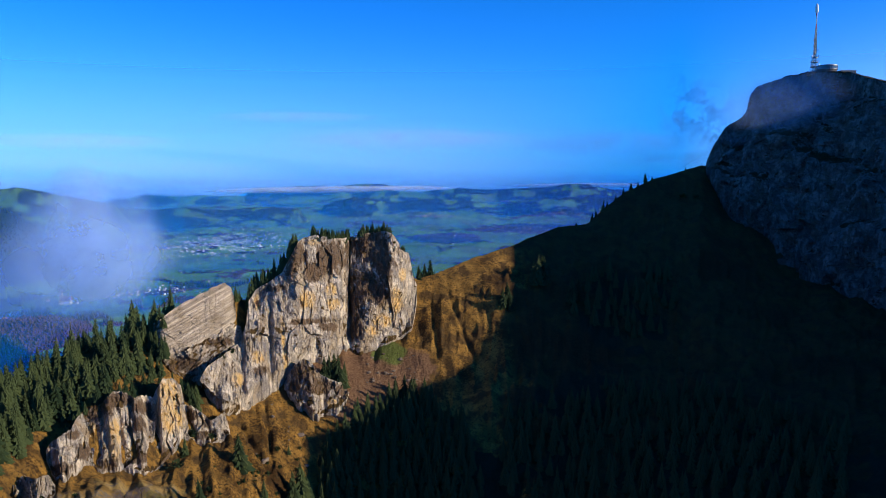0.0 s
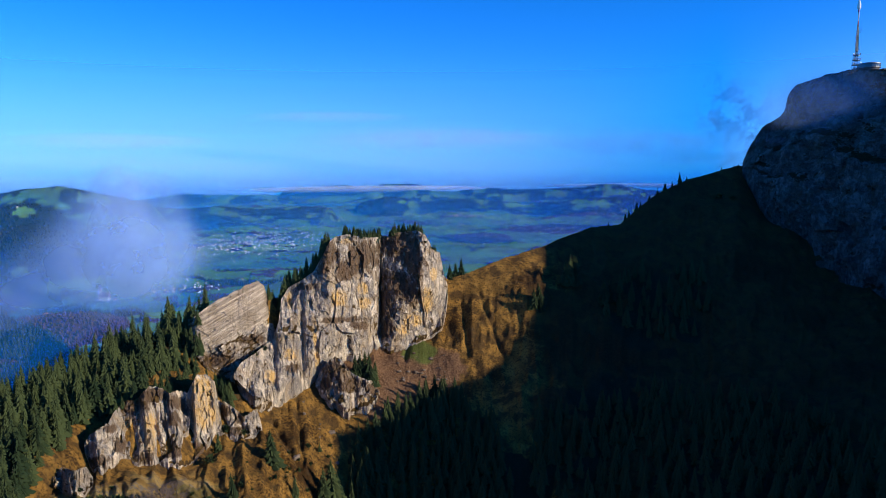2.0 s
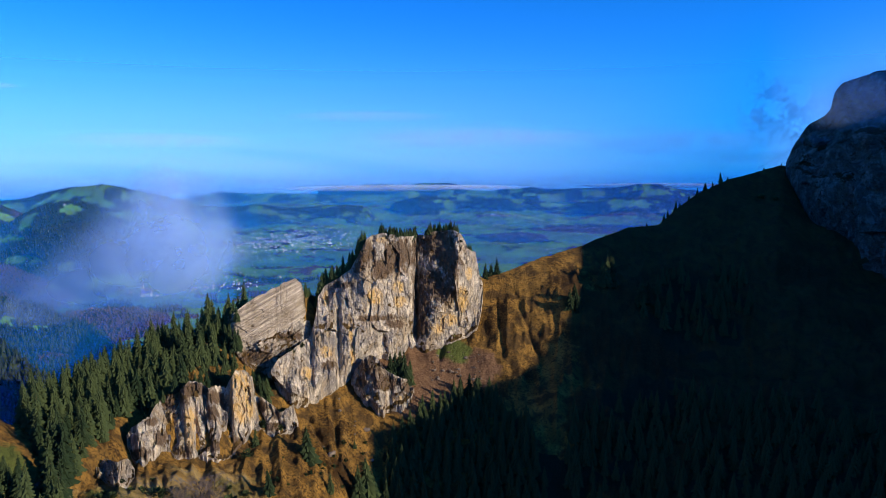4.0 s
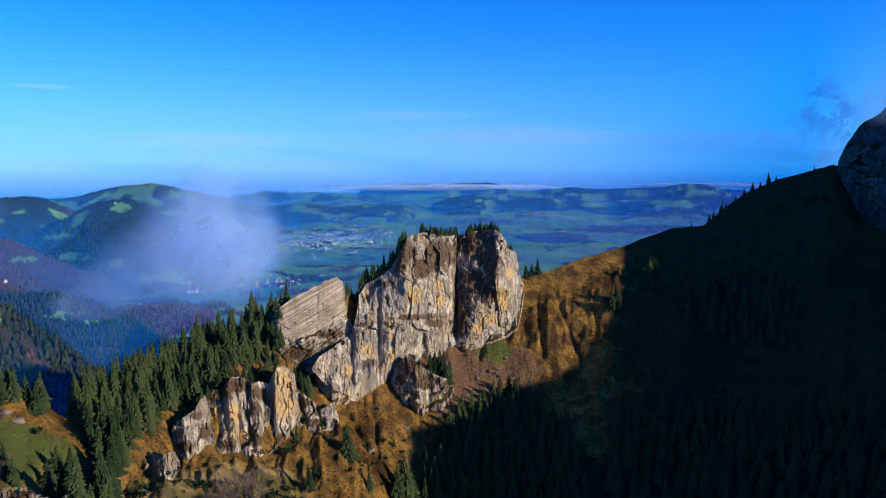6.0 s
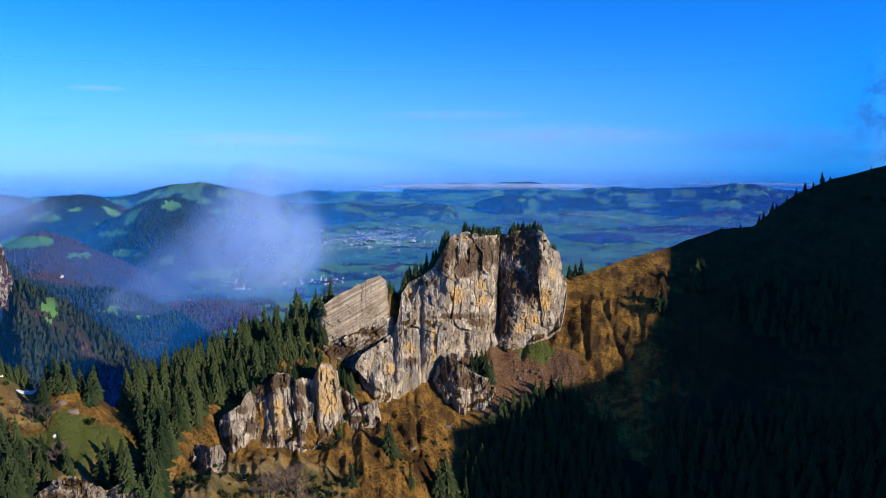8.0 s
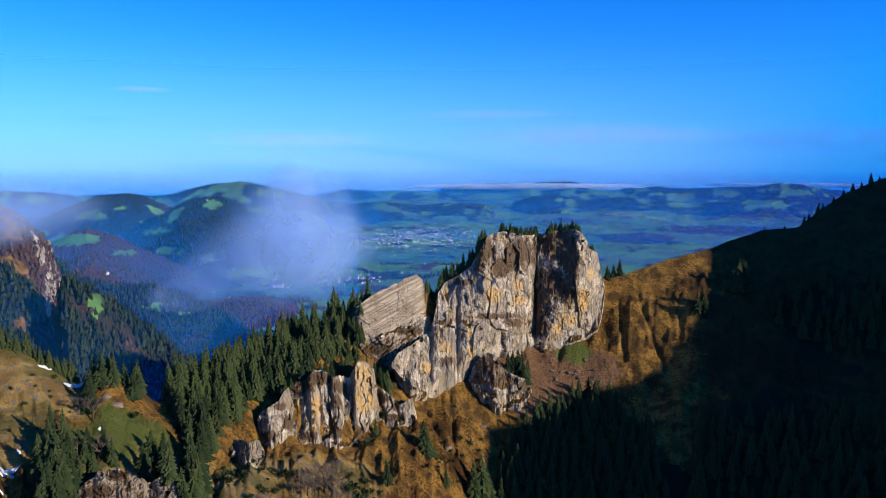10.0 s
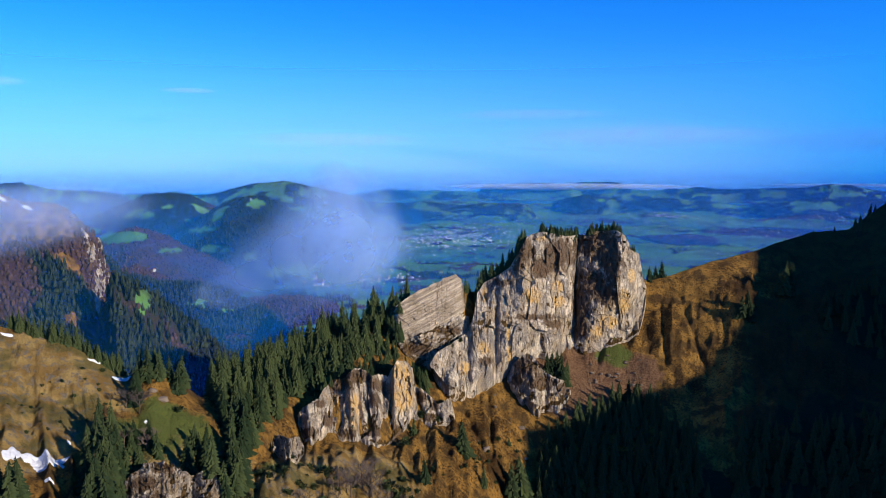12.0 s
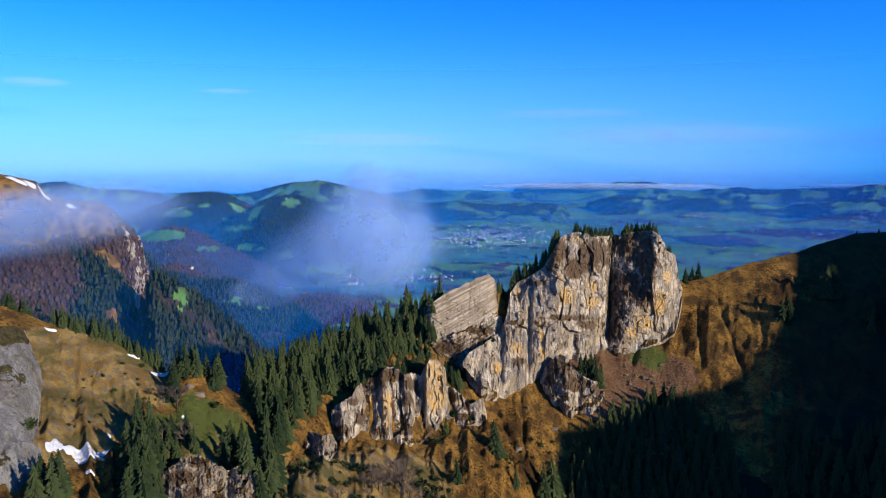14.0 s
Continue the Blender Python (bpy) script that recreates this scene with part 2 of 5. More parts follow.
DARK = mottled("dark cladding", (0.07, 0.06, 0.055), (0.12, 0.11, 0.1), 0.8, 0.7)


def vapour(name, albedo, density, soft, scale, seed, gain=(0.4, 0.68), floor=0.35):
    """Thin lit vapour: lets light through, and scatters a share of it both ways. Its edge fades with the distance from its middle."""
    m = Mat(name)
    t = m.t
    uv = m.node("ShaderNodeUVMap").outputs[0]
    s = m.node("ShaderNodeSeparateXYZ", Vector=uv)
    x = m.math("SUBTRACT", m.math("MULTIPLY", s.outputs[0], 2.0), 1.0)
    y = m.math("SUBTRACT", m.math("MULTIPLY", s.outputs[1], 2.0), 1.0)
    rad = m.math("SQRT", m.math("ADD", m.math("MULTIPLY", x, x), m.math("MULTIPLY", y, y)))
    big = m.noise(scale, 6, m.node("ShaderNodeMapping", Vector=m.place(), Location=(seed, seed, seed)).outputs[0], 0.55, 0.4)
    edge = m.math("SUBTRACT", 1.0, m.math("ADD", rad, m.math("MULTIPLY", m.math("SUBTRACT", big, 0.5), 1.1)))
    a = m.math("MULTIPLY", m.math("MULTIPLY", m.ramp(edge, 0.0, soft), m.ramp(rad, 0.6, 0.98, 1.0, 0.0)), density)
    a = m.math("MULTIPLY", a, m.ramp(big, gain[0] - 0.15, gain[1], floor, 1.0))
    clear = t.nodes.new("ShaderNodeBsdfTransparent")
    d, tr = t.nodes.new("ShaderNodeBsdfDiffuse"), t.nodes.new("ShaderNodeBsdfTranslucent")
    for n in (d, tr):
        n.inputs["Color"].default_value = (*albedo, 1)
    both, mixer = t.nodes.new("ShaderNodeMixShader"), t.nodes.new("ShaderNodeMixShader")
    t.links.new(d.outputs[0], both.inputs[1])
    t.links.new(tr.outputs[0], both.inputs[2])
    m.put(mixer.inputs[0], a)
    t.links.new(clear.outputs[0], mixer.inputs[1])
    t.links.new(both.outputs[0], mixer.inputs[2])
    t.links.new(mixer.outputs[0], t.nodes["Material Output"].inputs[0])
    return m.m


def haze_material(name, albedo, density, fade=1.0):
    """Air that scatters the light from above evenly to all sides, thinning upwards."""
    m = Mat(name)
    t = m.t
    s = m.node("ShaderNodeSeparateXYZ", Vector=m.node("ShaderNodeUVMap").outputs[0])
    a = m.math("MULTIPLY", m.math("POWER", m.ramp(s.outputs[1], 0.0, 1.0, 1.0, 0.0), fade), density)
    clear = t.nodes.new("ShaderNodeBsdfTransparent")
    both, mixer = t.nodes.new("ShaderNodeAddShader"), t.nodes.new("ShaderNodeMixShader")
    for k, (kind, z) in enumerate((("ShaderNodeBsdfDiffuse", 1.0), ("ShaderNodeBsdfTranslucent", -1.0))):
        n = m.node(kind, Color=(*albedo, 1), Normal=m.node("ShaderNodeCombineXYZ", Z=z).outputs[0])
        t.links.new(n.outputs[0], both.inputs[k])
    m.put(mixer.inputs[0], a)
    t.links.new(clear.outputs[0], mixer.inputs[1])
    t.links.new(both.outputs[0], mixer.inputs[2])
    t.links.new(mixer.outputs[0], t.nodes["Material Output"].inputs[0])
    return m.m


# ---- mesh helpers ----
def grid_mesh(name, pts, material, smooth=False, uv=False, wrap=False):
    """A mesh from a grid of points (rows, columns, 3)."""
    nr, nc = pts.shape[:2]
    idx = np.arange(nr * nc).reshape(nr, nc)
    if wrap:
        idx = np.concatenate([idx, idx[:, :1]], 1)
    q = np.stack([idx[:-1, :-1], idx[:-1, 1:], idx[1:, 1:], idx[1:, :-1]], -1).reshape(-1, 4)
    me = bpy.data.meshes.new(name)
    me.vertices.add(nr * nc)
    me.vertices.foreach_set("co", pts.reshape(-1).astype(np.float32))
    me.loops.add(q.size)
    me.loops.foreach_set("vertex_index", q.reshape(-1).astype(np.int32))
    me.polygons.add(len(q))
    me.polygons.foreach_set("loop_start", (np.arange(len(q)) * 4).astype(np.int32))
    me.update(calc_edges=True)
    me.polygons.foreach_set("use_smooth", np.full(len(q), smooth))
    if uv:
        u, v = np.meshgrid(np.linspace(0, 1, nc), np.linspace(0, 1, nr))
        w = np.stack([u.reshape(-1), v.reshape(-1)], -1)[q.reshape(-1)]
        me.uv_layers.new(name="uv").data.foreach_set("uv", w.reshape(-1).astype(np.float32))
    me.materials.append(material)
    return me


def part(name, bm, material, parent, label=""):
    """Links a bmesh as one mesh object under a thing or part."""
    me = bpy.data.meshes.new(name)
    bm.to_mesh(me)
    bm.free()
    me.materials.append(material)
    ob = new(name, me)
    ob.parent = parent
    return tagged(ob, label)


def curve_at(points, b):
    """Distance and height along a line of places, by bearing."""
    p = np.array(points)
    bear = np.degrees(np.arctan2(p[:, 0], p[:, 1]))
    o = np.argsort(bear)
    r = np.hypot(p[:, 0], p[:, 1])
    return np.interp(b, bear[o], r[o]), np.interp(b, bear[o], p[o, 2])


# ---- the ground, one sheet out to the horizon ----
CREST = [(-400.4, 226.5, -62.0), (-352.0, 264.1, -72.0), (-328.3, 277.6, -82.8), (-299.6, 287.1, -92.4), (-275.1, 297.2, -108.5), (-257.8, 299.2, -100.7), (-243.3, 317.5, -123.3),
         (-240.2, 356.6, -125.9), (-237.4, 405.6, -120.0), (-217.4, 450.3, -109.0), (-193.6, 477.2, -101.2), (-157.0, 506.3, -92.5), (-149.9, 539.6, -96.6), (-113.8, 580.9, -64.1),
         (-79.3, 599.8, -61.6), (-47.2, 616.1, -62.1), (-26.0, 625.5, -95.2), (-6.0, 638.0, -90.5), (22.4, 649.7, -79.7), (63.6, 677.0, -70.2), (116.1, 720.7, -57.1),
         (149.5, 745.2, -55.0), (192.0, 776.6, -26.6), (232.5, 802.0, -10.6), (296.7, 833.8, 5.0), (347.8, 862.5, -6.0), (470.4, 767.2, -18.6), (585.0, 657.4, -17.4)]
TOP = [(-331.9, 185.1, -89.5), (-308.7, 230.1, -90.6), (-291.1, 244.3, -105.2), (-267.8, 255.3, -110.1), (-249.8, 272.9, -115.0), (-222.3, 289.5, -124.4), (-207.1, 306.6, -132.8),
       (-204.2, 354.4, -141.2), (-196.7, 377.8, -134.7), (-191.4, 400.6, -127.7), (-177.8, 423.2, -128.7), (-159.9, 438.8, -142.2), (-149.6, 477.0, -130.7), (-145.5, 504.4, -123.6), (-110.2, 554.1, -117.8),
       (-64.6, 584.5, -124.7), (-25.4, 605.5, -117.0), (6.3, 612.0, -108.4), (58.6, 622.3, -97.9), (110.4, 650.7, -92.1), (166.8, 669.5, -89.7), (247.0, 687.0, -75.8),
       (333.2, 683.0, -103.6), (401.5, 645.3, -114.1), (496.6, 548.7, -107.7)]
FOOT = [(-280.3, 154.4, -99.9), (-261.6, 192.7, -107.4), (-249.7, 208.0, -113.9), (-239.5, 227.0, -119.7), (-213.2, 241.3, -130.5), (-204.3, 278.0, -136.9), (-197.5, 307.0, -143.9),
        (-194.3, 338.2, -146.4), (-186.3, 355.1, -151.8), (-158.6, 379.1, -161.6), (-144.5, 411.4, -161.4), (-139.6, 453.0, -152.0), (-116.1, 496.6, -151.9), (-99.5, 540.9, -138.4),
        (-67.0, 562.1, -142.3), (-35.5, 581.0, -136.2), (-12.9, 575.9, -137.6), (37.0, 558.8, -145.5), (96.2, 561.8, -153.7), (186.2, 559.8, -153.7), (298.8, 473.6, -154.4),
        (364.9, 398.0, -131.4)]
BOTTOM = [(-237.1, 129.1, -101.7), (-226.2, 165.0, -114.7), (-207.6, 195.3, -125.4), (-178.1, 241.3, -141.6), (-178.0, 295.6, -142.0), (-157.6, 323.6, -155.9), (-118.1, 366.5, -177.2),
          (-80.3, 422.4, -204.9), (-10.6, 429.9, -209.1), (71.8, 413.8, -201.8), (215.8, 336.8, -164.6), (259.0, 278.1, -137.3)]
BASE_R = [0, 700, 1000, 1400, 1800, 2700, 3500, 4200, 4880]
BASE_Z = [-280, -430, -420, -345, -300, -268, -232, -195, -182]
# ridges behind one another: distance, fall of the front and the back, share of wood, share of leafless wood, crest as bearing and dip
RIDGES = []
RIDGES.append((1250, 0.75, 0.5, 0.66, 0.55, [(-54.45, 0.01), (-52.0, -0.44), (-50.5, -0.83), (-50.0, -1.64), (-48.7, -2.14), (-46.9, -2.29), (-46.1, -2.63), (-45.1, -3.71), (-44.5, -4.79), (-43.9, -7.1), (-43.5, -7.7)]))
RIDGES.append((1040, 0.8, 0.8, 0.85, 0.3, [(-44.4, -16.0), (-43.9, -11.0), (-43.3, -7.8), (-41.35, -8.69), (-40.25, -9.73), (-39.35, -10.55), (-38.0, -11.61), (-36.35, -13.31)]))
RIDGES.append((1480, 0.42, 0.6, 0.86, 0.35, [(-45.8, -5.63), (-43.5, -6.77), (-42.45, -7.91), (-40.2, -8.63), (-37.4, -8.91), (-35.0, -9.68), (-33.6, -10.62), (-31.8, -11.57)]))
RIDGES.append((1640, 0.25, 0.3, 0.9, 0.9, [(-34.94, -10.64), (-33.56, -10.1), (-31.0, -9.95), (-28.46, -10.29), (-26.9, -10.86), (-25.2, -11.44)]))
RIDGES.append((1850, 0.5, 0.5, 0.97, 0.97, [(-46.9, -5.58), (-44.07, -5.06), (-42.76, -4.53), (-41.63, -4.28), (-39.85, -4.88), (-37.8, -6.06), (-35.4, -7.27), (-33.6, -8.3)]))
RIDGES.append((2250, 0.5, 0.5, 0.74, 0.1, [(-39.3, -5.07), (-38.2, -4.42), (-36.97, -3.59), (-35.28, -2.63), (-33.54, -2.13), (-32.3, -2.14), (-31.3, -2.54), (-30.0, -3.57), (-28.5, -5.15), (-27.4, -6.69)]))
RIDGES.append((2550, 0.4, 0.5, 0.72, 0.3, [(-50.0, -4.2), (-46.5, -3.4), (-44.28, -3.3), (-41.97, -2.39), (-40.87, -1.91), (-39.25, -1.76), (-37.65, -1.95), (-36.73, -2.48), (-35.3, -3.1), (-33.9, -4.35)]))
RIDGES.append((3300, 0.4, 0.4, 0.52, 0.2, [(-38.79, -2.19), (-37.4, -1.95), (-35.72, -1.84), (-34.28, -1.38), (-32.54, -1.04), (-30.82, -0.88), (-29.3, -1.23), (-27.0, -1.78), (-24.67, -2.32)]))
RIDGES.append((3750, 0.4, 0.4, 0.5, 0.1, [(-62.0, -1.2), (-52.68, -1.11), (-50.36, -0.98), (-48.82, -0.92), (-46.83, -1.38), (-44.12, -1.54), (-41.95, -1.89), (-38.77, -1.68), (-36.0, -2.2)]))
RIDGES.append((3550, 0.25, 0.3, 0.6, 0.0, [(-27.5, -2.8), (-25.0, -2.55), (-22.5, -2.75), (-20.0, -2.6), (-17.0, -2.9), (-14.0, -2.65), (-11.5, -2.9)]))
RIDGES.append((3900, 0.3, 0.3, 0.55, 0.0, [(-9.42, -2.58), (-7.25, -2.03), (-5.52, -2.19), (-3.82, -2.44), (-1.74, -2.24), (-0.1, -2.22), (1.89, -2.4), (4.2, -2.7), (7.0, -2.3), (9.5, -2.1), (14.0, -2.3), (24.0, -2.2)]))
RIDGES.append((4560, 0.35, 0.3, 0.5, 0.0, [(-25.56, -2.01), (-22.87, -1.57), (-20.17, -1.71), (-18.37, -1.66), (-14.0, -1.85), (-9.87, -1.87), (-8.12, -1.55), (-6.82, -1.76), (-5.11, -1.49), (-1.77, -1.6), (1.46, -1.36), (3.8, -1.5), (6.42, -1.39), (8.23, -1.37), (9.97, -1.08), (11.33, -1.14), (12.34, -1.4), (14.0, -1.6), (20.0, -1.5), (26.0, -1.7)]))
RIDGES.append((4850, 0.6, 0.6, 0.7, 0.0, [(-15.2, -1.5), (-14.77, -1.28), (-12.53, -1.2), (-10.32, -1.05), (-9.4, -1.2), (-8.57, -1.18), (-6.84, -0.98), (-4.92, -0.96), (-4.28, -1.15), (-3.9, -1.5)]))
# plots that stand out: bearing, dip, half-width, half-height
CLEARINGS = [(-42.4, -5.0, 1.7, 0.45), (-37.3, -10.2, 1.5, 0.3), (-35.2, -10.9, 0.8, 0.25), (-41.3, -9.6, 0.5, 0.7), (-33.0, -2.7, 0.7, 0.35), (-39.3, -6.1, 0.9, 0.2), (-31.2, -9.35, 2.2, 0.22), (-26.0, -9.7, 4.0, 0.4), (-37.0, -4.6, 1.0, 0.2), (-41.0, -3.4, 0.8, 0.2), (-29.0, -8.0, 5.0, 0.5), (-21.0, -7.0, 4.0, 1.0), (-36.0, -6.1, 1.5, 0.3), (1.0, -4.3, 4.0, 0.3), (0.5, -3.4, 3.0, 0.2)]
COPSES = [(2.0, -3.05, 4.0, 0.12), (8.0, -3.4, 5.0, 0.2), (7.0, -4.6, 5.0, 0.35), (0.0, -5.4, 3.0, 0.4), (-24.0, -9.45, 0.7, 0.12), (-30.0, -10.3, 4.0, 0.35)]


def ridge_rise(b, r, row):
    """Height of a ridge seen across its crest: steep where its crest ends."""
    far, front, rear, _, _, crest = row
    c = np.array(crest)
    dip = np.interp(b, c[:, 0], c[:, 1])
    out = np.maximum(c[0, 0] - b, 0) + np.maximum(b - c[-1, 0], 0)
    top = far * np.tan(np.radians(dip)) - 45 * out * far / 2000
    d = r - far
    return top - np.where(d < 0, -d * front, d * rear) * np.clip(np.abs(d) / 60, 0.3, 1)


def terrain(b, r):
    """Height at bearings b (degrees) and distances r, and the ridge that each place belongs to."""
    x, y = r * np.sin(np.radians(b)), r * np.cos(np.radians(b))
    p = np.stack([x, y, np.zeros_like(x)], -1)
    base = np.interp(r, BASE_R, BASE_Z)
    far = np.clip((r - 2300) / 1500, 0, 1)
    z = base + far * 16 * fbm(p / 300, 3, 4) + (3 + 5 * far) * fbm(p / 130, 5, 3)
    which = np.full(len(z), -1)
    fold = 26 * (ridged(p / 330, 9, 3) - 0.6) + 9 * fbm(p / 90, 19, 4)
    for k, row in enumerate(RIDGES):
        h = ridge_rise(b, r, row) + fold * np.clip(np.abs(r - row[0]) / 150, 0.02, 1) * (0.5 if row[0] > 3000 else 1)
        which = np.where(h > z, k, which)
        z = np.maximum(z, h)
    return z, which


VIEW = np.concatenate([np.linspace(-180, -64, 26)[:-1], np.linspace(-64, -55, 16)[:-1], np.linspace(-55, 34, 800), np.linspace(34, 60, 30)[1:], np.linspace(60, 180, 26)[1:-1]])
(rb, zb), (rf, zf), (rt, zt), (rc, zc) = [curve_at(c, VIEW) for c in (BOTTOM, FOOT, TOP, CREST)]


def soften(v, n=7):
    k = np.hanning(n + 2)[1:-1]
    return np.convolve(np.pad(v, n // 2, mode="edge"), k / k.sum(), "valid")


rb, zb, rf, zf, rt, zt, rc, zc = [soften(v) for v in (rb, zb, rf, zf, rt, zt, rc, zc)]
parts_r, parts_z = [], []
knots = [(np.full_like(rb, 0.3), np.full_like(rb, -262.0)), (rb, zb), (rf, zf), (rt, zt), (rc, zc), (rc + 120, zc - 105), (np.full_like(rb, 1150.0), np.full_like(rb, -520.0))]
for (ra, za), (r2, z2), n in zip(knots[:-1], knots[1:], (14, 46, 60, 60, 22, 70)):
    for u in np.linspace(0, 1, n, endpoint=False):
        parts_r.append(ra + (r2 - ra) * u)
        parts_z.append(za + (z2 - za) * u)
for r in np.geomspace(1150, 4880, 270):
    parts_r.append(np.full_like(rb, r))
    parts_z.append(np.full_like(rb, -600.0))
GR, GZ = np.array(parts_r), np.array(parts_z)
GB = np.broadcast_to(VIEW, GR.shape)
GX, GY = GR * np.sin(np.radians(GB)), GR * np.cos(np.radians(GB))
flat = np.stack([GX.reshape(-1), GY.reshape(-1), np.zeros(GX.size)], -1)
near_part = (GR <= rc + 1).reshape(-1)
slope = np.stack([GB.reshape(-1) * 9, GR.reshape(-1) * 0.3, np.zeros(GX.size)], -1)


def spot(places, size):
    out = np.zeros(len(flat))
    for px, py, pz in places:
        out = np.maximum(out, np.exp(-((flat[:, 0] - px) ** 2 + (flat[:, 1] - py) ** 2) / size ** 2))
    return out


spot_scree = spot([(-65.2, 544.1, -152.3), (-54.9, 527.2, -160.9), (-65.1, 505.9, -162.8), (-80.6, 528.9, -152.3), (-29.9, 544.2, -148.0)], 26)
relief = 4.0 * fbm(flat / 55, 11, 4) + 5.0 * (ridged((slope + 2.2 * np.stack([fbm(flat / 28, 17, 3)] * 3, -1)) / 12, 13, 4) - 0.75) * (1 - 0.8 * spot_scree) + 0.9 * fbm(flat / 7, 15, 3)
# gullies down the sunlit slopes: bearing and dip of head and foot
GULLIES = [(-14.67, -17.41, -14.1, -22.07), (-16.7, -17.9, -13.18, -24.7), (-18.28, -17.92, -15.31, -22.12), (-11.71, -16.86, -10.51, -20.21), (-4.81, -11.3, -5.77, -14.8), (0.08, -9.3, 2.48, -14.51), (-1.22, -10.23, -0.53, -14.39), (-27.72, -22.07, -28.71, -25.38), (-33.66, -21.72, -33.48, -25.05)]
steep = np.degrees(np.arctan2(GZ, GR)).reshape(-1)
for b1, d1, b2, d2 in GULLIES:
    u = np.clip((steep - d1) / (d2 - d1), 0, 1)
    aside = (GB.reshape(-1) - (b1 + (b2 - b1) * u) + 0.12 * fbm(flat / 9, 71, 3)) / 0.22
    inside_ = np.clip((d1 + 0.4 - steep) / 0.6, 0, 1) * np.clip((steep - d2 + 0.4) / 0.6, 0, 1)
    relief = relief - 3.2 * np.exp(-aside ** 2) * inside_
calm = np.clip(np.abs(GR - rc) / 40, 0.25, 1).reshape(-1)
wild, ridge_no = terrain(GB.reshape(-1), GR.reshape(-1))
depth, bearing = GR.reshape(-1), GB.reshape(-1)
behind = depth > (np.broadcast_to(rc, GR.shape).reshape(-1) + 60)
dip = np.degrees(np.arctan2(wild, depth))
share = np.array([row[3] for row in RIDGES] + [0.3])[ridge_no]
bare_share = np.array([row[4] for row in RIDGES] + [0.5])[ridge_no]
scatter = fbm(flat / np.interp(depth, [1200, 2600, 4500], [110, 95, 85])[:, None], 21, 4) + 0.3 * fbm(flat / 45, 23, 3)
wood = np.clip((scatter + (share - 0.5) * 2.0) * 2.4 + 0.5, 0, 1)
for (pb, pd, wide, high), grown in [(q, 0) for q in CLEARINGS] + [(q, 1) for q in COPSES]:
    edge = ((bearing - pb) / wide) ** 2 + ((dip - pd) / high) ** 2 + 0.5 * fbm(flat / 60, 35, 3)
    wood = np.where(edge < 1, grown, wood)
hedge = (np.abs(fbm(flat / 150, 43, 2)) < 0.04) & (vnoise(flat / 70, 45) > 0.45) & (depth > 1600)
wood = np.where(hedge, 1.0, wood) * behind
bald = np.clip((wild + 120) / 25 + 0.9 * fbm(flat / 60, 33, 3), 0, 1) * (depth < 1500) * (bearing < -20)
wood = wood * (1 - bald)
wood = np.maximum(wood, near_part * spot([(11.3, 451.0, -195.9), (63.4, 481.2, -180.4), (129.6, 512.6, -166.3), (146.9, 434.7, -178.4), (203.0, 442.4, -166.6), (219.2, 386.6, -165.6), (159.0, 614.8, -122.6)], 50) * np.clip(0.8 + 1.6 * fbm(flat / 24, 51, 4), 0, 1.3))
wood = np.clip(wood, 0, 1)
canopy = (wood > 0.5) * np.where(depth > 1100, 6, 0) * (0.6 + 0.5 * fbm(flat / 14, 25, 2))
z_all = np.where(near_part, GZ.reshape(-1) + relief * calm, np.maximum(GZ.reshape(-1), wild + canopy))
ground_pts = np.stack([GX, GY, z_all.reshape(GR.shape)], -1)
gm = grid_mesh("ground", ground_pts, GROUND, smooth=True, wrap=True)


masks = {
    "far": (1 - bald) * (ridge_no != 0) * np.clip((depth - np.broadcast_to(rc, GR.shape).reshape(-1) - 90) / 60, 0, 1),
    "wood": wood,
    "brown": behind * np.clip((fbm(flat / 110, 31, 4) + (bare_share - 0.5) * 2.4) * 2.5 + 0.5, 0, 1),
    "scree": spot_scree,
    # Painted shade: darkens the ground towards the right-hand flank.
    "flank_shade": near_part * np.clip((GX.reshape(-1) - 30) / 55 + 0.8 * fbm(flat / 40, 61, 4), 0, 1),
    "straw": np.maximum(spot([(-302.8, 261.5, 0), (-281.9, 269.2, 0), (-269.1, 219.4, 0), (-273.0, 237.3, 0)], 30), 0.75 * spot([(-173.9, 275.1, 0), (-165.0, 305.0, 0), (-195.0, 270.0, 0), (-150.0, 335.0, 0), (-205.0, 245.0, 0)], 34) + 0.3 * spot([(-111.6, 441.1, 0), (-116.4, 405.2, 0), (-96.7, 436.1, 0)], 30)),
    "lush": np.maximum(spot([(-44.5, 564.3, -141.6)], 16), np.maximum(spot([(-226.5, 273.3, -121.0), (-228.0, 258.9, -124.6)], 26), np.maximum(spot([(-182.3, 298.7, -141.7)], 14), 0.6 * spot([(-160.0, 290.0, 0), (-186.0, 262.0, 0)], 12)))),
}
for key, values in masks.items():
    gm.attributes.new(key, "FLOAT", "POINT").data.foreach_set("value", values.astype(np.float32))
ground = tagged(new("ground", gm), "autumn mountain slopes, wooded foothills and green valley to the horizon", "ground", kind="structure")


def tree_of(ob):
    verts, faces = [], []
    for o in (ob, *ob.children):
        if o.data:
            n = len(verts)
            verts += [v.co for v in o.data.vertices]
            faces += [[i + n for i in p.vertices] for p in o.data.polygons]
    return BVHTree.FromPolygons(verts, faces)


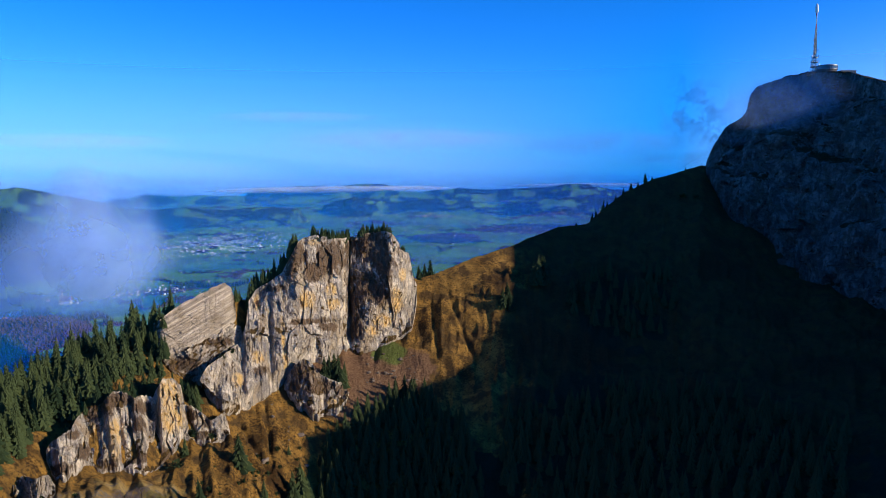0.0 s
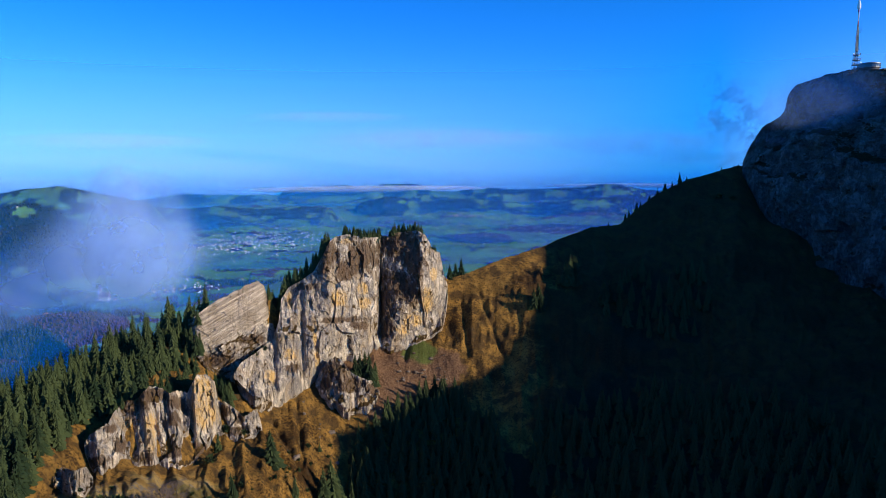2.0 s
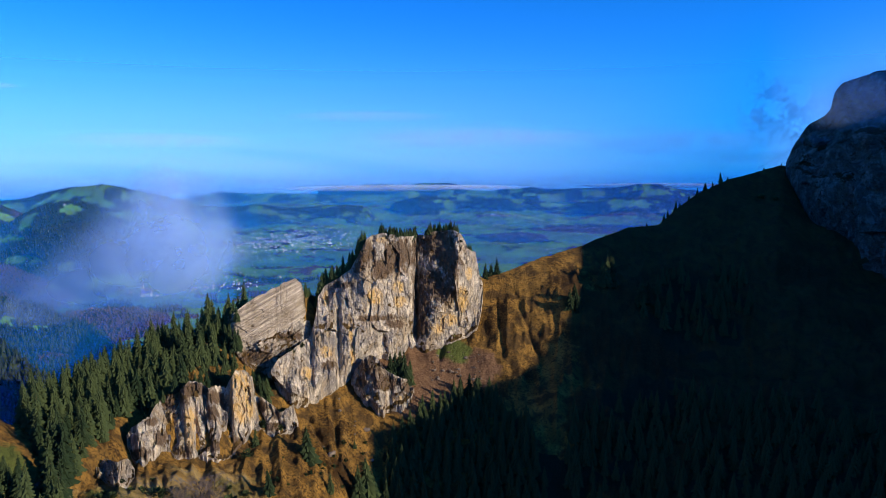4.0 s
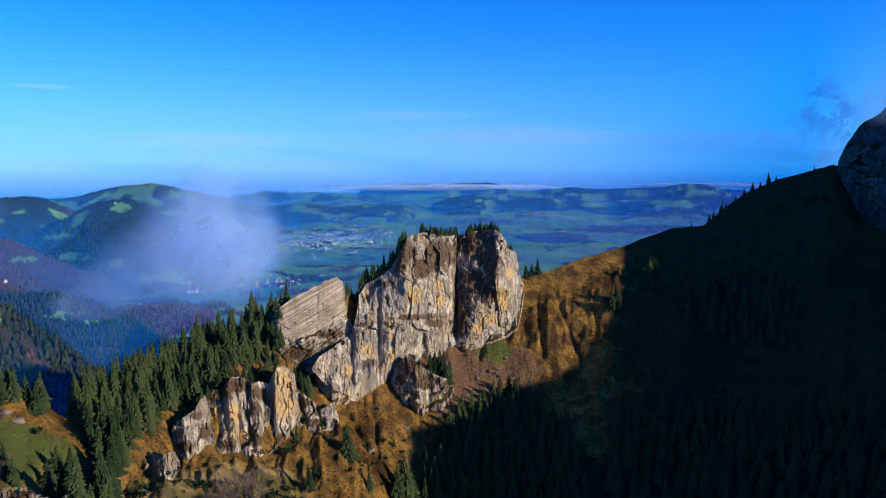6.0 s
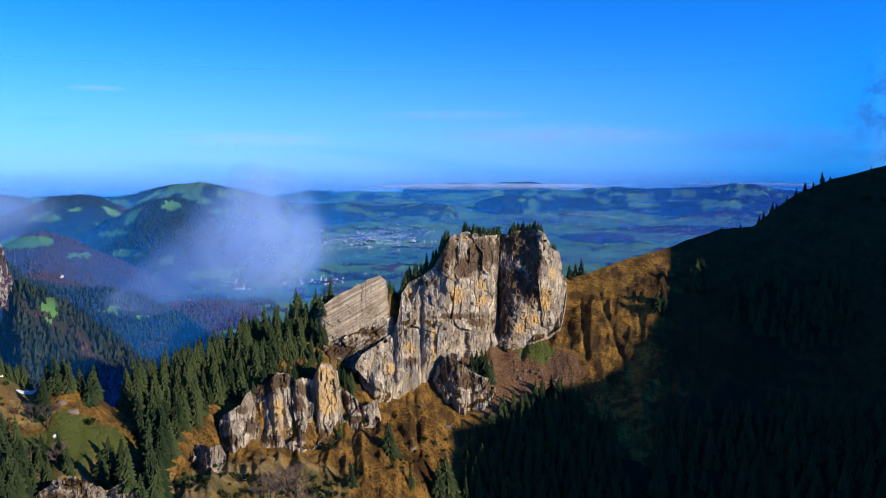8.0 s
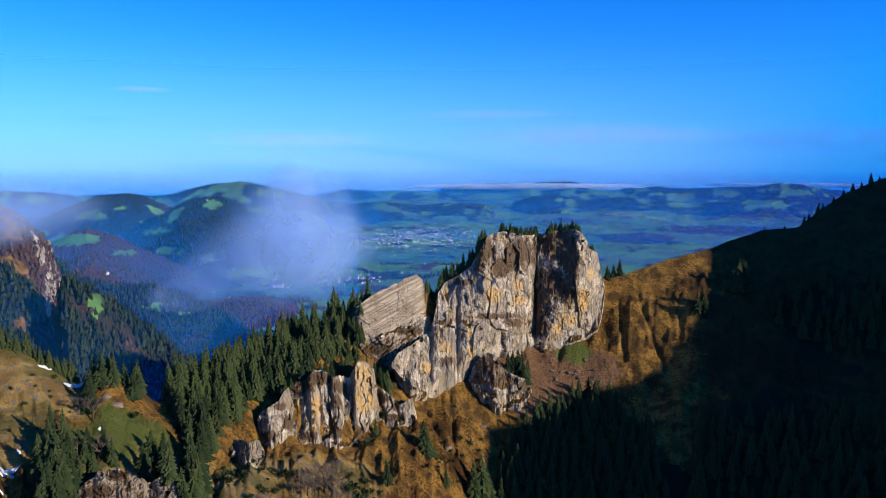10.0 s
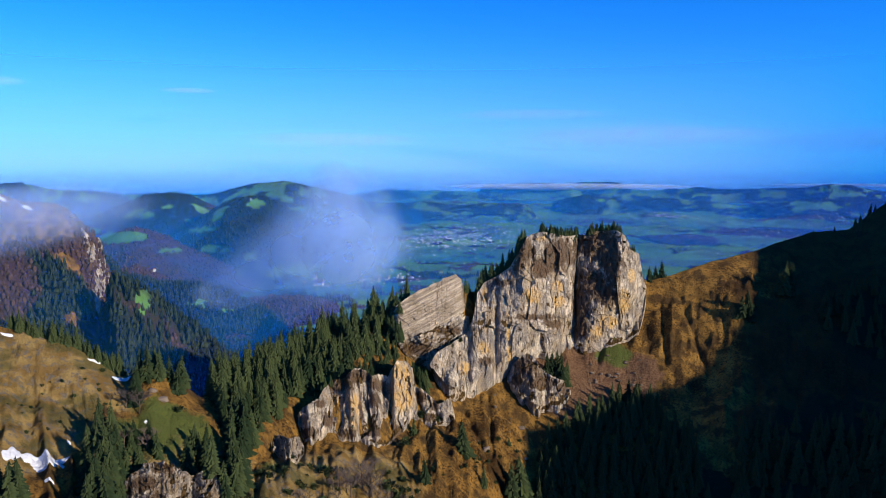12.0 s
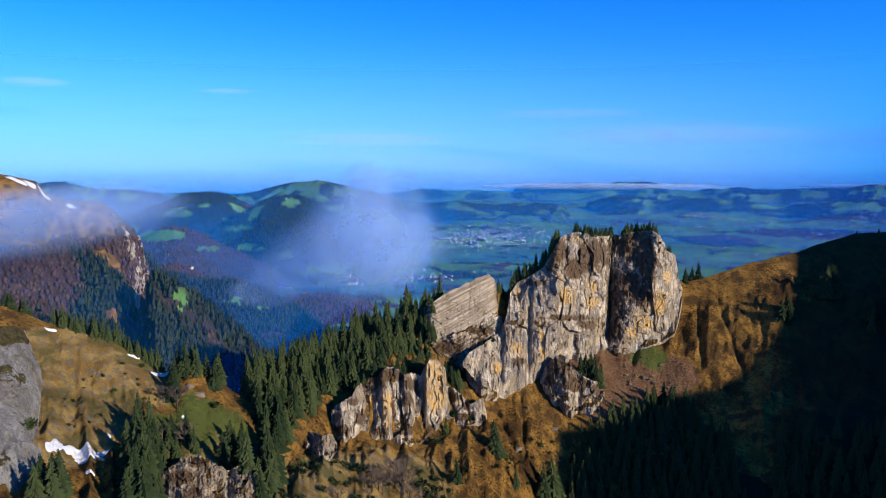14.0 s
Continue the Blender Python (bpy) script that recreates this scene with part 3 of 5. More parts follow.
# ---- rock faces ----
def line(points, n, wobble=0.0, seed=0):
    """A line through places, evenly walked, n places."""
    p = np.array(points, float)
    d = np.r_[0, np.cumsum(np.linalg.norm(np.diff(p, axis=0), axis=1))]
    s = np.linspace(0, d[-1], n)
    q = np.stack([np.interp(s, d, p[:, k]) for k in range(3)], -1)
    k = max(3, n // 60) | 1
    q = np.stack([soften(q[:, j], k) for j in range(3)], -1)
    if wobble:
        q[:, 2] += wobble * fbm(np.stack([s / 7, s * 0, s * 0], -1), seed, 5)
    return q


def cells(p, seed):
    """Broken blocks: for each place, a step and a tilted facet of the block that it belongs to."""
    p = (p + np.array([4.7, 9.1, 2.3]) * (seed % 89)).astype(np.float32)
    i = np.floor(p).astype(np.int32)
    best, out = np.full(len(p), 9.0, np.float32), np.zeros(len(p), np.float32)
    for dx in (-1, 0, 1):
        for dy in (-1, 0, 1):
            for dz in (-1, 0, 1):
                h = (((i[:, 0] + dx) & 63) << 12) | (((i[:, 1] + dy) & 63) << 6) | ((i[:, 2] + dz) & 63)
                k0, k1, k2 = LATTICE[0][h], LATTICE[1][h], LATTICE[2][h]
                d0, d1, d2 = p[:, 0] - i[:, 0] - (dx + 0.15 + 0.7 * k0), p[:, 1] - i[:, 1] - (dy + 0.15 + 0.7 * k1), p[:, 2] - i[:, 2] - (dz + 0.15 + 0.7 * k2)
                dist = d0 * d0 + d1 * d1 + d2 * d2
                near = np.nonzero(dist < best)[0]
                best[near] = dist[near]
                out[near] = (LATTICE[3][h] - 0.5 + d0 * (k1 - 0.5) * 1.6 + d1 * (k2 - 0.5) * 1.6 + d2 * (k0 - 0.5) * 1.2)[near]
    return out.astype(np.float64)


def blur(a, n):
    for axis in (0, 1):
        k = np.ones(n) / n
        a = np.apply_along_axis(lambda v: np.convolve(np.pad(v, n // 2, mode="edge"), k, "valid"), axis, a)
    return a


def spots(p, places, size):
    """How near the points lie to any of the places."""
    out = np.zeros(len(p))
    for q in places:
        out = np.maximum(out, np.exp(-np.sum(((p - np.array(q)) / np.array([size, 2.2 * size, size])) ** 2, 1)))
    return out


def rock_face(name, crest, foot, ns, nv, back, drop, material, label, seed, big=5.0, block=(12, 3.6), chip=(4.6, 1.8), rough=0.5, strata=0.0, dip=(0, 0),
              sink=12, bulge=None, wobble=2.0, category="cliff", rust=(), heath=(), rust_size=12, heath_size=20, turf=0.0, stretch=0.3, split=(), forward=4.0, wrap_ends=16.0):
    """A crag: its face runs from a foot line to a crest line, and a back slope falls behind the crest."""
    top, bot = line(crest, ns, wobble, seed), line(foot, ns)
    t = np.gradient((top + bot)[:, :2], axis=0)
    nrm = np.stack([t[:, 1], -t[:, 0]], -1)
    nrm /= np.linalg.norm(nrm, axis=1)[:, None] + 1e-9
    nrm = np.stack([soften(nrm[:, k], (ns // 4) | 1) for k in (0, 1)], -1)
    nrm /= np.linalg.norm(nrm, axis=1)[:, None] + 1e-9
    if np.sum(nrm * top[:, :2]) > 0:
        nrm = -nrm
    out = np.concatenate([nrm, np.zeros((ns, 1))], 1)
    top, bot = top + out * forward, bot + out * forward - np.array([0, 0, 0.75 * forward])
    s = np.linspace(0, 1, ns)
    rows = []
    for v in np.linspace(0, 1, nv):
        p = bot + (top - bot) * v
        p = p + out * (0.05 * np.linalg.norm(top - bot, axis=1) * math.sin(math.pi * v))[:, None]
        w = p + 1.0 * np.stack([fbm(p / 11, seed + 21, 2), fbm(p / 11, seed + 22, 2), fbm(p / 11, seed + 23, 2)], -1)
        q = w * np.array([1, 1, stretch])
        d = big * fbm(p * np.array([1, 1, 0.4]) / 40, seed, 2) + block[1] * cells(q / block[0], seed + 5) + chip[1] * cells(w * np.array([1, 1, 0.45]) / chip[0], seed + 6) + chip[1] * 0.45 * cells(w * np.array([1, 1, 0.6]) / (chip[0] * 0.36), seed + 8) + rough * fbm(p / 2.4, seed + 9, 3)
        if strata:
            h = (p[:, 2] + dip[0] * p[:, 0] + dip[1] * p[:, 1] + 1.5 * fbm(p / 20, seed + 3, 2)) / 2.1
            d = d + strata * (np.abs((h % 1) - 0.5) * 2) * (0.5 + vnoise(p / 15, seed + 4))
        if bulge:
            d = d + bulge(s, v)
        d = d * np.clip(np.minimum(s, 1 - s) * 16, 0.1, 1) * min(1, 0.45 + 5 * (1 - v))
        d = d - wrap_ends * np.clip(1 - np.minimum(s, 1 - s) / 0.05, 0, 1) ** 2
        rows.append(p + out * d[:, None])
    base = rows[0] - np.array([0, 0, sink]) - out * 3
    rear = []
    for u in np.linspace(0, 1, 16)[1:]:
        p = rows[-1] - out * (back * u) + np.array([0, 0, -drop * u ** 1.4])
        p[:, 2] += 1.6 * fbm(p / 7, seed + 7, 3) * min(1, u * 4)
        rear.append(p)
    pts = np.array([base] + rows + rear)
    a, b = np.gradient(pts, axis=1), np.gradient(pts, axis=0)
    n = np.cross(a, b)
    up = blur(np.abs(n[..., 2]) / (np.linalg.norm(n, axis=-1) + 1e-9), 5).reshape(-1)
    p = pts.reshape(-1, 3)
    low = np.zeros(pts.shape[:2])
    low[:nv + 1] = np.clip(1 - np.arange(nv + 1) / (0.16 * nv), 0, 1)[:, None]
    low[int(nv * 0.9):] = 0.7
    low[nv + 1:] = 1.0
    grown = np.clip((up - 0.6) * 2.2 + 0.4 * fbm(p / 16, seed + 31, 4) + 0.45 * low.reshape(-1) + turf, 0, 1)
    fields = (("turf", grown), ("rust", spots(p, rust, rust_size)), ("heath", spots(p, heath, heath_size)))

    def piece(label_, i, j):
        me = grid_mesh(label_, pts[:, i:j], material)
        for key, values in fields:
            me.attributes.new(key, "FLOAT", "POINT").data.foreach_set("value", values.reshape(pts.shape[:2])[:, i:j].reshape(-1).astype(np.float32))
        return new(label_, me)

    if not split:
        return tagged(piece(name, 0, ns), label, category)
    whole = tagged(new(name), label, category)
    edges = [0] + [round(f * ns) for _, f in split]
    for (title, f), i, j in zip(split, edges[:-1], edges[1:]):
        piece(title, i, min(ns, j + 1)).parent = whole
    return whole


ground_tree = tree_of(ground)
CRESTS = {}


def bumps(b, e, places):
    """How near bearings and dips lie to any of the marked spots: bearing, dip, half-width, half-height."""
    out = np.zeros_like(b)
    for pb, pe, wide, high in places:
        out = np.maximum(out, np.exp(-((b - pb) / wide) ** 2 - ((e - pe) / high) ** 2))
    return out


def crag(name, crest, foot, ns, nv, material, label, seed, shape=None, lean=0.3, back=30, drop=30, jag=0.1, block=(16, 34, 3.0), chip=(5.5, 11, 1.3), flake=(2.3, 3.8, 0.9), groove=0.45, rough=0.5, ragged=1.0,
         beds=0.0, bed_dip=0.0, category="cliff", rust=(), heath=(), turf=(), grassy=0.0, split=()):
    """A cliff standing on the ground: crest and foot as bearing and dip, relief of blocks, chips and grooves on its face."""
    cr, ft = np.array(crest), np.array(foot)
    b = np.linspace(cr[0, 0], cr[-1, 0], ns)
    ec, ef = np.interp(b, cr[:, 0], cr[:, 1]), np.interp(b, ft[:, 0], ft[:, 1])
    ec = ec + jag * fbm(np.stack([b * 3, b * 0, b * 0], -1), seed, 4) * np.clip((ec - ef) / 0.8, 0, 1)
    ef = ef - 0.28 * ragged * np.abs(fbm(np.stack([b * 2.2, b * 0, b * 0], -1), seed + 41, 5))
    ec = np.maximum(ec, ef + 0.02)

    def reach(bb, ee):
        d = Vector((math.sin(radians(bb)) * math.cos(radians(ee)), math.cos(radians(bb)) * math.cos(radians(ee)), math.sin(radians(ee))))
        hit = ground_tree.ray_cast(Vector((0, 0, 0)), d)
        return math.hypot(hit[0].x, hit[0].y) if hit[0] is not None else 1e5

    rf = np.array([reach(p, q) for p, q in zip(b, ef)])
    rf = np.where(rf > 5000, np.median(rf), rf)
    rf = soften(rf, (ns // 6) | 1)
    v = np.linspace(0, 1, nv)[:, None]
    E = ef + (ec - ef) * v
    B = np.broadcast_to(b, E.shape)
    tall = rf * (np.tan(np.radians(ec)) - np.tan(np.radians(ef)))
    R = rf + (np.interp(b, *zip(*lean)) if isinstance(lean, tuple) else lean) * tall * v
    wall = np.array([[reach(p, q) for p, q in zip(b[::2], row[::2])] for row in E[::2]])
    wall = np.repeat(np.repeat(wall, 2, 0), 2, 1)[:nv, :ns]
    R = np.minimum(R, wall - 2.5)
    R = blur(R, 5)
    U, Z = rf.mean() * np.radians(B), R * np.tan(np.radians(E))
    p = np.stack([U, np.zeros_like(U), Z], -1).reshape(-1, 3)
    w = p + 0.7 * np.stack([fbm(p / 9, seed + 21, 3), p[:, 1], fbm(p / 9, seed + 22, 3)], -1)
    D = block[2] * cells(w / np.array([block[0], 1e3, block[1]]), seed + 5) * 1.6
    D = D + chip[2] * cells(w / np.array([chip[0], 1e3, chip[1]]), seed + 6) * 1.6
    D = D + flake[2] * cells(w / np.array([flake[0], 1e3, flake[1]]), seed + 8) * 1.6
    D = D + rough * fbm(p / 2.2, seed + 9, 3)
    cut = np.abs(fbm(w * np.array([1, 1, 0.12]) / 9, seed + 11, 3))
    D = D - groove * np.clip(1 - cut / 0.1, 0, 1) * np.clip(0.6 + fbm(p / 25, seed + 12, 2), 0, 1)
    if beds:
        h = (p[:, 2] - math.tan(radians(bed_dip)) * p[:, 0] + 0.8 * fbm(p / 14, seed + 3, 3)) / 2.6
        D = D + beds * ((h % 1) ** 2 * (0.5 + vnoise(p / 12, seed + 4)) + 0.5 * ((h * 2.7) % 1) - 0.7)
    D = D.reshape(B.shape)
    if shape is not None:
        D = D + shape(B, E, np.broadcast_to(v, B.shape))
    R = R - np.maximum(D * np.clip(0.4 + v * 6, 0, 1), -2.0 - 14 * v)

    def stand(r, z):
        return np.stack([r * np.sin(np.radians(b)), r * np.cos(np.radians(b)), z], -1)

    skirt = np.clip(tall / 25, 0.05, 1)
    rows = [stand(R[0] + 3, R[0] * np.tan(np.radians(ef)) - 14 * skirt), stand(R[0] + 0.5, R[0] * np.tan(np.radians(ef)) - 5 * skirt)]
    rows += [stand(R[k], R[k] * np.tan(np.radians(E[k]))) for k in range(nv)]
    for u in np.linspace(0, 1, 10)[1:]:
        rows.append(stand(R[-1] + back * u, (R[-1] + back * u) * np.tan(np.radians(ec)) - drop * u ** 1.2))
    CRESTS[name] = (b, R[-1], ec)
    pts = np.array(rows)
    deep = pts[:, [0, -1]] * 1.0
    deep *= 1 + 22 / rf.mean()
    pts = np.concatenate([deep[:, :1], pts, deep[:, 1:]], 1)
    n = np.cross(np.gradient(pts, axis=1), np.gradient(pts, axis=0))
    up = blur(np.abs(n[..., 2]) / (np.linalg.norm(n, axis=-1) + 1e-9), 5)
    fb = np.degrees(np.arctan2(pts[..., 0], pts[..., 1]))
    fe = np.degrees(np.arctan2(pts[..., 2], np.hypot(pts[..., 0], pts[..., 1])))
    low = np.zeros(pts.shape[:2])
    low[2:nv + 2] = 0.45 * np.clip(1 - v / 0.14, 0, 1)
    low[:2], low[nv + 2:] = 1.0, 1.0
    patch = fbm(pts.reshape(-1, 3) / 14, seed + 31, 4).reshape(up.shape)
    grown = np.clip((up - 0.62) * 2.0 + 0.35 * patch + low + grassy + 1.2 * bumps(fb, fe, turf) * np.clip(0.7 + patch, 0, 1), 0, 1)
    fields = (("turf", grown), ("rust", bumps(fb, fe, rust)), ("heath", bumps(fb, fe, heath)))

    def piece(title, i, j):
        me = grid_mesh(title, pts[:, i:j], material)
        for key, values in fields:
            me.attributes.new(key, "FLOAT", "POINT").data.foreach_set("value", values[:, i:j].reshape(-1).astype(np.float32))
        return new(title, me)

    if not split:
        return tagged(piece(name, 0, ns + 2), label, category)
    whole = tagged(new(name), label, category)
    edges = [0] + [round((f - b[0]) / (b[-1] - b[0]) * ns) + 1 for _, f in split[:-1]] + [ns + 2]
    for (title, _), i, j in zip(split, edges[:-1], edges[1:]):
        piece(title, i, min(ns + 2, j + 1)).parent = whole
    return whole


def peak_shape(b, e, v):
    """A dark block stands forward of the main face, undercut above a pale wall; a rib and a cave on the main face."""
    corner = np.interp(v, [0, 0.3, 0.45, 0.8, 1], [-6.9, -6.0, -4.6, -4.2, -4.3])
    start = np.interp(v, [0, 1], [-8.0, -7.6])
    out = np.interp(v, [0, 0.3, 0.5, 1], [5, 9, 17, 17])
    u = np.clip((b - start) / (corner - start), 0, 1)
    away = np.clip((b - corner) / 2.4, 0, 1)
    d = -7 + out * u - (out + 4) * away - 7 * np.exp(-((b + 7.75) / 0.22) ** 2)
    d = np.where(b < start, -7 * np.exp(-((b - start) / 0.5) ** 2), d)
    d = d + 5 * np.exp(-((b + 12.0) / 0.55) ** 2) * v - 4 * np.exp(-((b + 11.2) / 0.3) ** 2) * v
    d = d - 7 * np.exp(-((b + 10.35) / 0.28) ** 2 - ((e + 13.6) / 0.6) ** 2)
    d = d + 4 * np.clip((-11.9 - e) / 0.5, 0, 1) * (b < -8.5) * np.clip((-8.5 - b) / 1.0, 0, 1)
    return 8 + d - 6 * np.exp(-((b + 14.0) / 0.25) ** 2) * np.clip(1.4 - v, 0, 1) - 4 * np.exp(-((b + 16.2) / 0.25) ** 2)


peak = crag("rock_peak", [(-19.4, -15.41), (-18.79, -14.56), (-17.55, -13.82), (-16.27, -12.89), (-15.79, -11.56), (-15.54, -9.91), (-14.98, -9.03), (-13.93, -8.46), (-12.92, -7.79), (-12.32, -6.67), (-11.63, -5.46), (-11.17, -5.1), (-10.26, -4.92), (-9.49, -5.06), (-8.58, -5.24), (-7.9, -5.2), (-6.86, -5.11),
                          (-6.5, -4.88), (-4.69, -4.65), (-4.06, -5.01), (-3.69, -5.64), (-3.46, -6.22), (-2.87, -6.48), (-2.73, -7.25), (-2.54, -8.32), (-2.25, -9.1)],
            [(-19.4, -15.54), (-18.17, -17.2), (-17.26, -17.67), (-16.34, -17.4), (-15.41, -17.0), (-14.02, -16.39), (-13.09, -15.62), (-11.93, -14.75), (-10.77, -14.41), (-9.38, -14.55), (-8.36, -13.66), (-7.07, -13.97), (-6.15, -13.96), (-4.77, -13.63), (-3.63, -13.17), (-2.73, -12.48), (-2.45, -11.3), (-2.25, -9.5)],
            520, 300, LIMESTONE, "pale limestone crag with rusty stains above a scree slope", 40, peak_shape, lean=((-19.4, 0.9), (-15.0, 0.8), (-11.5, 0.25), (-2, 0.2)), back=46, drop=34, jag=0.07,
            split=(("main_face", -7.8), ("recess", -4.4), ("buttress", 0)),
            rust=[(-11.0, -10.0, 0.7, 0.7), (-9.1, -9.3, 0.45, 0.6), (-9.0, -10.4, 0.6, 0.5), (-3.9, -10.2, 0.5, 1.1), (-5.0, -11.9, 0.9, 0.5), (-5.9, -12.6, 0.6, 0.4), (-3.4, -8.2, 0.3, 0.6), (-14.9, -10.0, 0.25, 0.7), (-13.0, -12.5, 0.2, 1.2), (-12.9, -14.5, 0.25, 0.8), (-10.4, -5.5, 0.5, 0.25), (-15.0, -14.2, 0.5, 0.5), (-16.6, -15.8, 0.5, 0.6)],
            heath=[(-6.0, -5.9, 1.9, 1.4), (-5.0, -7.0, 1.1, 1.6), (-6.4, -9.0, 1.5, 1.5), (-5.3, -9.7, 1.1, 1.1), (-7.2, -10.5, 0.8, 1.7), (-9.0, -6.6, 1.5, 1.5), (-11.9, -6.4, 0.9, 1.4), (-10.3, -7.6, 1.2, 0.8), (-7.2, -12.4, 0.6, 1.0), (-10.6, -8.2, 0.8, 0.5), (-13.5, -9.0, 0.8, 0.3), (-10.9, -11.7, 1.8, 0.3), (-9.4, -12.2, 1.0, 0.35), (-12.2, -7.6, 0.5, 0.6), (-14.8, -15.2, 0.6, 0.4), (-7.6, -12.8, 0.4, 0.8)])


def slab_shape(b, e, v):
    """A smooth tilted plate, overhanging along its lower edge."""
    return 3.0 * np.clip(v * 5, 0, 1) - 4.0 * np.clip((b + 17.2) / 0.7, 0, 1)


slab = crag("bedded_slab", [(-22.67, -11.4), (-22.48, -10.97), (-21.82, -10.61), (-20.69, -9.86), (-19.12, -9.15), (-17.86, -8.56), (-17.27, -8.4), (-16.83, -8.77), (-16.62, -9.53), (-16.54, -10.43)],
            [(-22.68, -11.75), (-22.35, -12.64), (-21.76, -13.37), (-20.55, -12.99), (-18.97, -12.4), (-17.84, -12.0), (-17.06, -11.53), (-16.55, -10.79)],
            220, 110, BEDDED, "tilted grey slab of bedded limestone on the ridge", 60, slab_shape, lean=0.35, back=16, drop=22, jag=0.12, block=(18, 7, 0.7), chip=(7, 2.6, 0.5), flake=(2.4, 1.2, 0.25), groove=0.5, rough=0.2, beds=0.7, bed_dip=25,
            turf=[(-22.3, -11.3, 0.3, 0.5), (-17.3, -8.5, 0.4, 0.15)])
shelf = crag("ledge_cliff", [(-22.6, -11.98), (-21.75, -13.2), (-20.55, -12.82), (-18.97, -12.23), (-17.83, -11.82), (-17.06, -11.44), (-16.25, -11.78), (-15.9, -12.68)],
             [(-22.54, -13.07), (-21.48, -14.52), (-20.38, -15.27), (-19.27, -15.63), (-18.11, -14.5), (-16.96, -13.84), (-15.9, -12.99)],
             200, 100, LIMESTONE, "broken limestone ledges with dry grass under the slab", 70, lean=0.8, back=10, drop=10, block=(12, 7, 2.0), chip=(5, 3, 1.2), beds=1.0, bed_dip=22, grassy=0.5, heath=[(-20.5, -14.3, 1.5, 0.6), (-18.0, -12.9, 1.2, 0.4)])


def lower_shape(b, e, v):
    """A square yellow pillar between two gullies, ribs and clefts beside it."""
    pillar = 7 * np.clip(1.25 - np.abs((b + 21.65) / 0.85) ** 6, 0, 1) * np.clip(v * 3, 0.2, 1)
    clefts = 0
    for at, wide, deep in ((-23.2, 0.5, 8), (-20.3, 0.25, 7), (-25.3, 0.2, 3), (-27.3, 0.5, 5), (-18.9, 0.2, 4), (-26.2, 0.2, 3), (-24.3, 0.2, 3)):
        clefts = clefts + deep * np.exp(-((b - at - 0.4 * (0.5 - v)) / wide) ** 2)
    return pillar - clefts + 4 * np.exp(-((b + 25.9) / 0.5) ** 2) + 4 * np.exp(-((b + 29.0) / 0.8) ** 2)


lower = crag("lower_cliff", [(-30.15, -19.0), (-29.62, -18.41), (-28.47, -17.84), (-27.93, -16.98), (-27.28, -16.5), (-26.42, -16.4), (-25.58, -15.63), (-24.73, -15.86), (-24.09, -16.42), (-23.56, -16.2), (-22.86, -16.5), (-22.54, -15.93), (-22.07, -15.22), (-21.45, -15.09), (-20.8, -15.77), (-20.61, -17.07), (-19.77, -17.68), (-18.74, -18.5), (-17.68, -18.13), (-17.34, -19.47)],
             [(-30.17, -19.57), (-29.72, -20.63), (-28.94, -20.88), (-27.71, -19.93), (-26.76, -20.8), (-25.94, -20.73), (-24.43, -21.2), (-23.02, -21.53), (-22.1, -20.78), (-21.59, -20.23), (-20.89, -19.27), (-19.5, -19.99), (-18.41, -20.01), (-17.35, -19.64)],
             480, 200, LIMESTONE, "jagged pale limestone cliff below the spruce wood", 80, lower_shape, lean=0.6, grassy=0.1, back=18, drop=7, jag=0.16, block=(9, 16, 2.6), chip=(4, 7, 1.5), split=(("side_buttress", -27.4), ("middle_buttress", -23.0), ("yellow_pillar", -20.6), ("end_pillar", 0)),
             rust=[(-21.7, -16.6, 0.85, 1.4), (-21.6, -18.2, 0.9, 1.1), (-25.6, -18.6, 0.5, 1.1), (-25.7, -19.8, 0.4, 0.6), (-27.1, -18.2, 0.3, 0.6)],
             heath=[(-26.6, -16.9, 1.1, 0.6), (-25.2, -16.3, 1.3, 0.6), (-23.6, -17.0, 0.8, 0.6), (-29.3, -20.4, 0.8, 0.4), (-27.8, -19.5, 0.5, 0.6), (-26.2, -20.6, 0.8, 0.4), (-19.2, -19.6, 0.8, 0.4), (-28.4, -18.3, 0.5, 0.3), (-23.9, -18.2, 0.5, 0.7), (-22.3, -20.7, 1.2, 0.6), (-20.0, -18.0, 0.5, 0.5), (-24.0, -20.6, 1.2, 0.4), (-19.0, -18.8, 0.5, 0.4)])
outcrop = crag("rock_outcrop", [(-32.31, -20.8), (-31.73, -20.45), (-30.84, -20.68), (-30.09, -20.58), (-29.71, -21.31)], [(-32.34, -21.35), (-31.4, -22.11), (-30.38, -22.33), (-29.73, -21.82)],
               110, 60, LIMESTONE, "small pale limestone outcrop in rough grass", 85, lean=0.9, back=8, drop=6, jag=0.2, block=(5, 4, 1.6), chip=(2.5, 2.0, 1.2), category="rock", grassy=0.25)
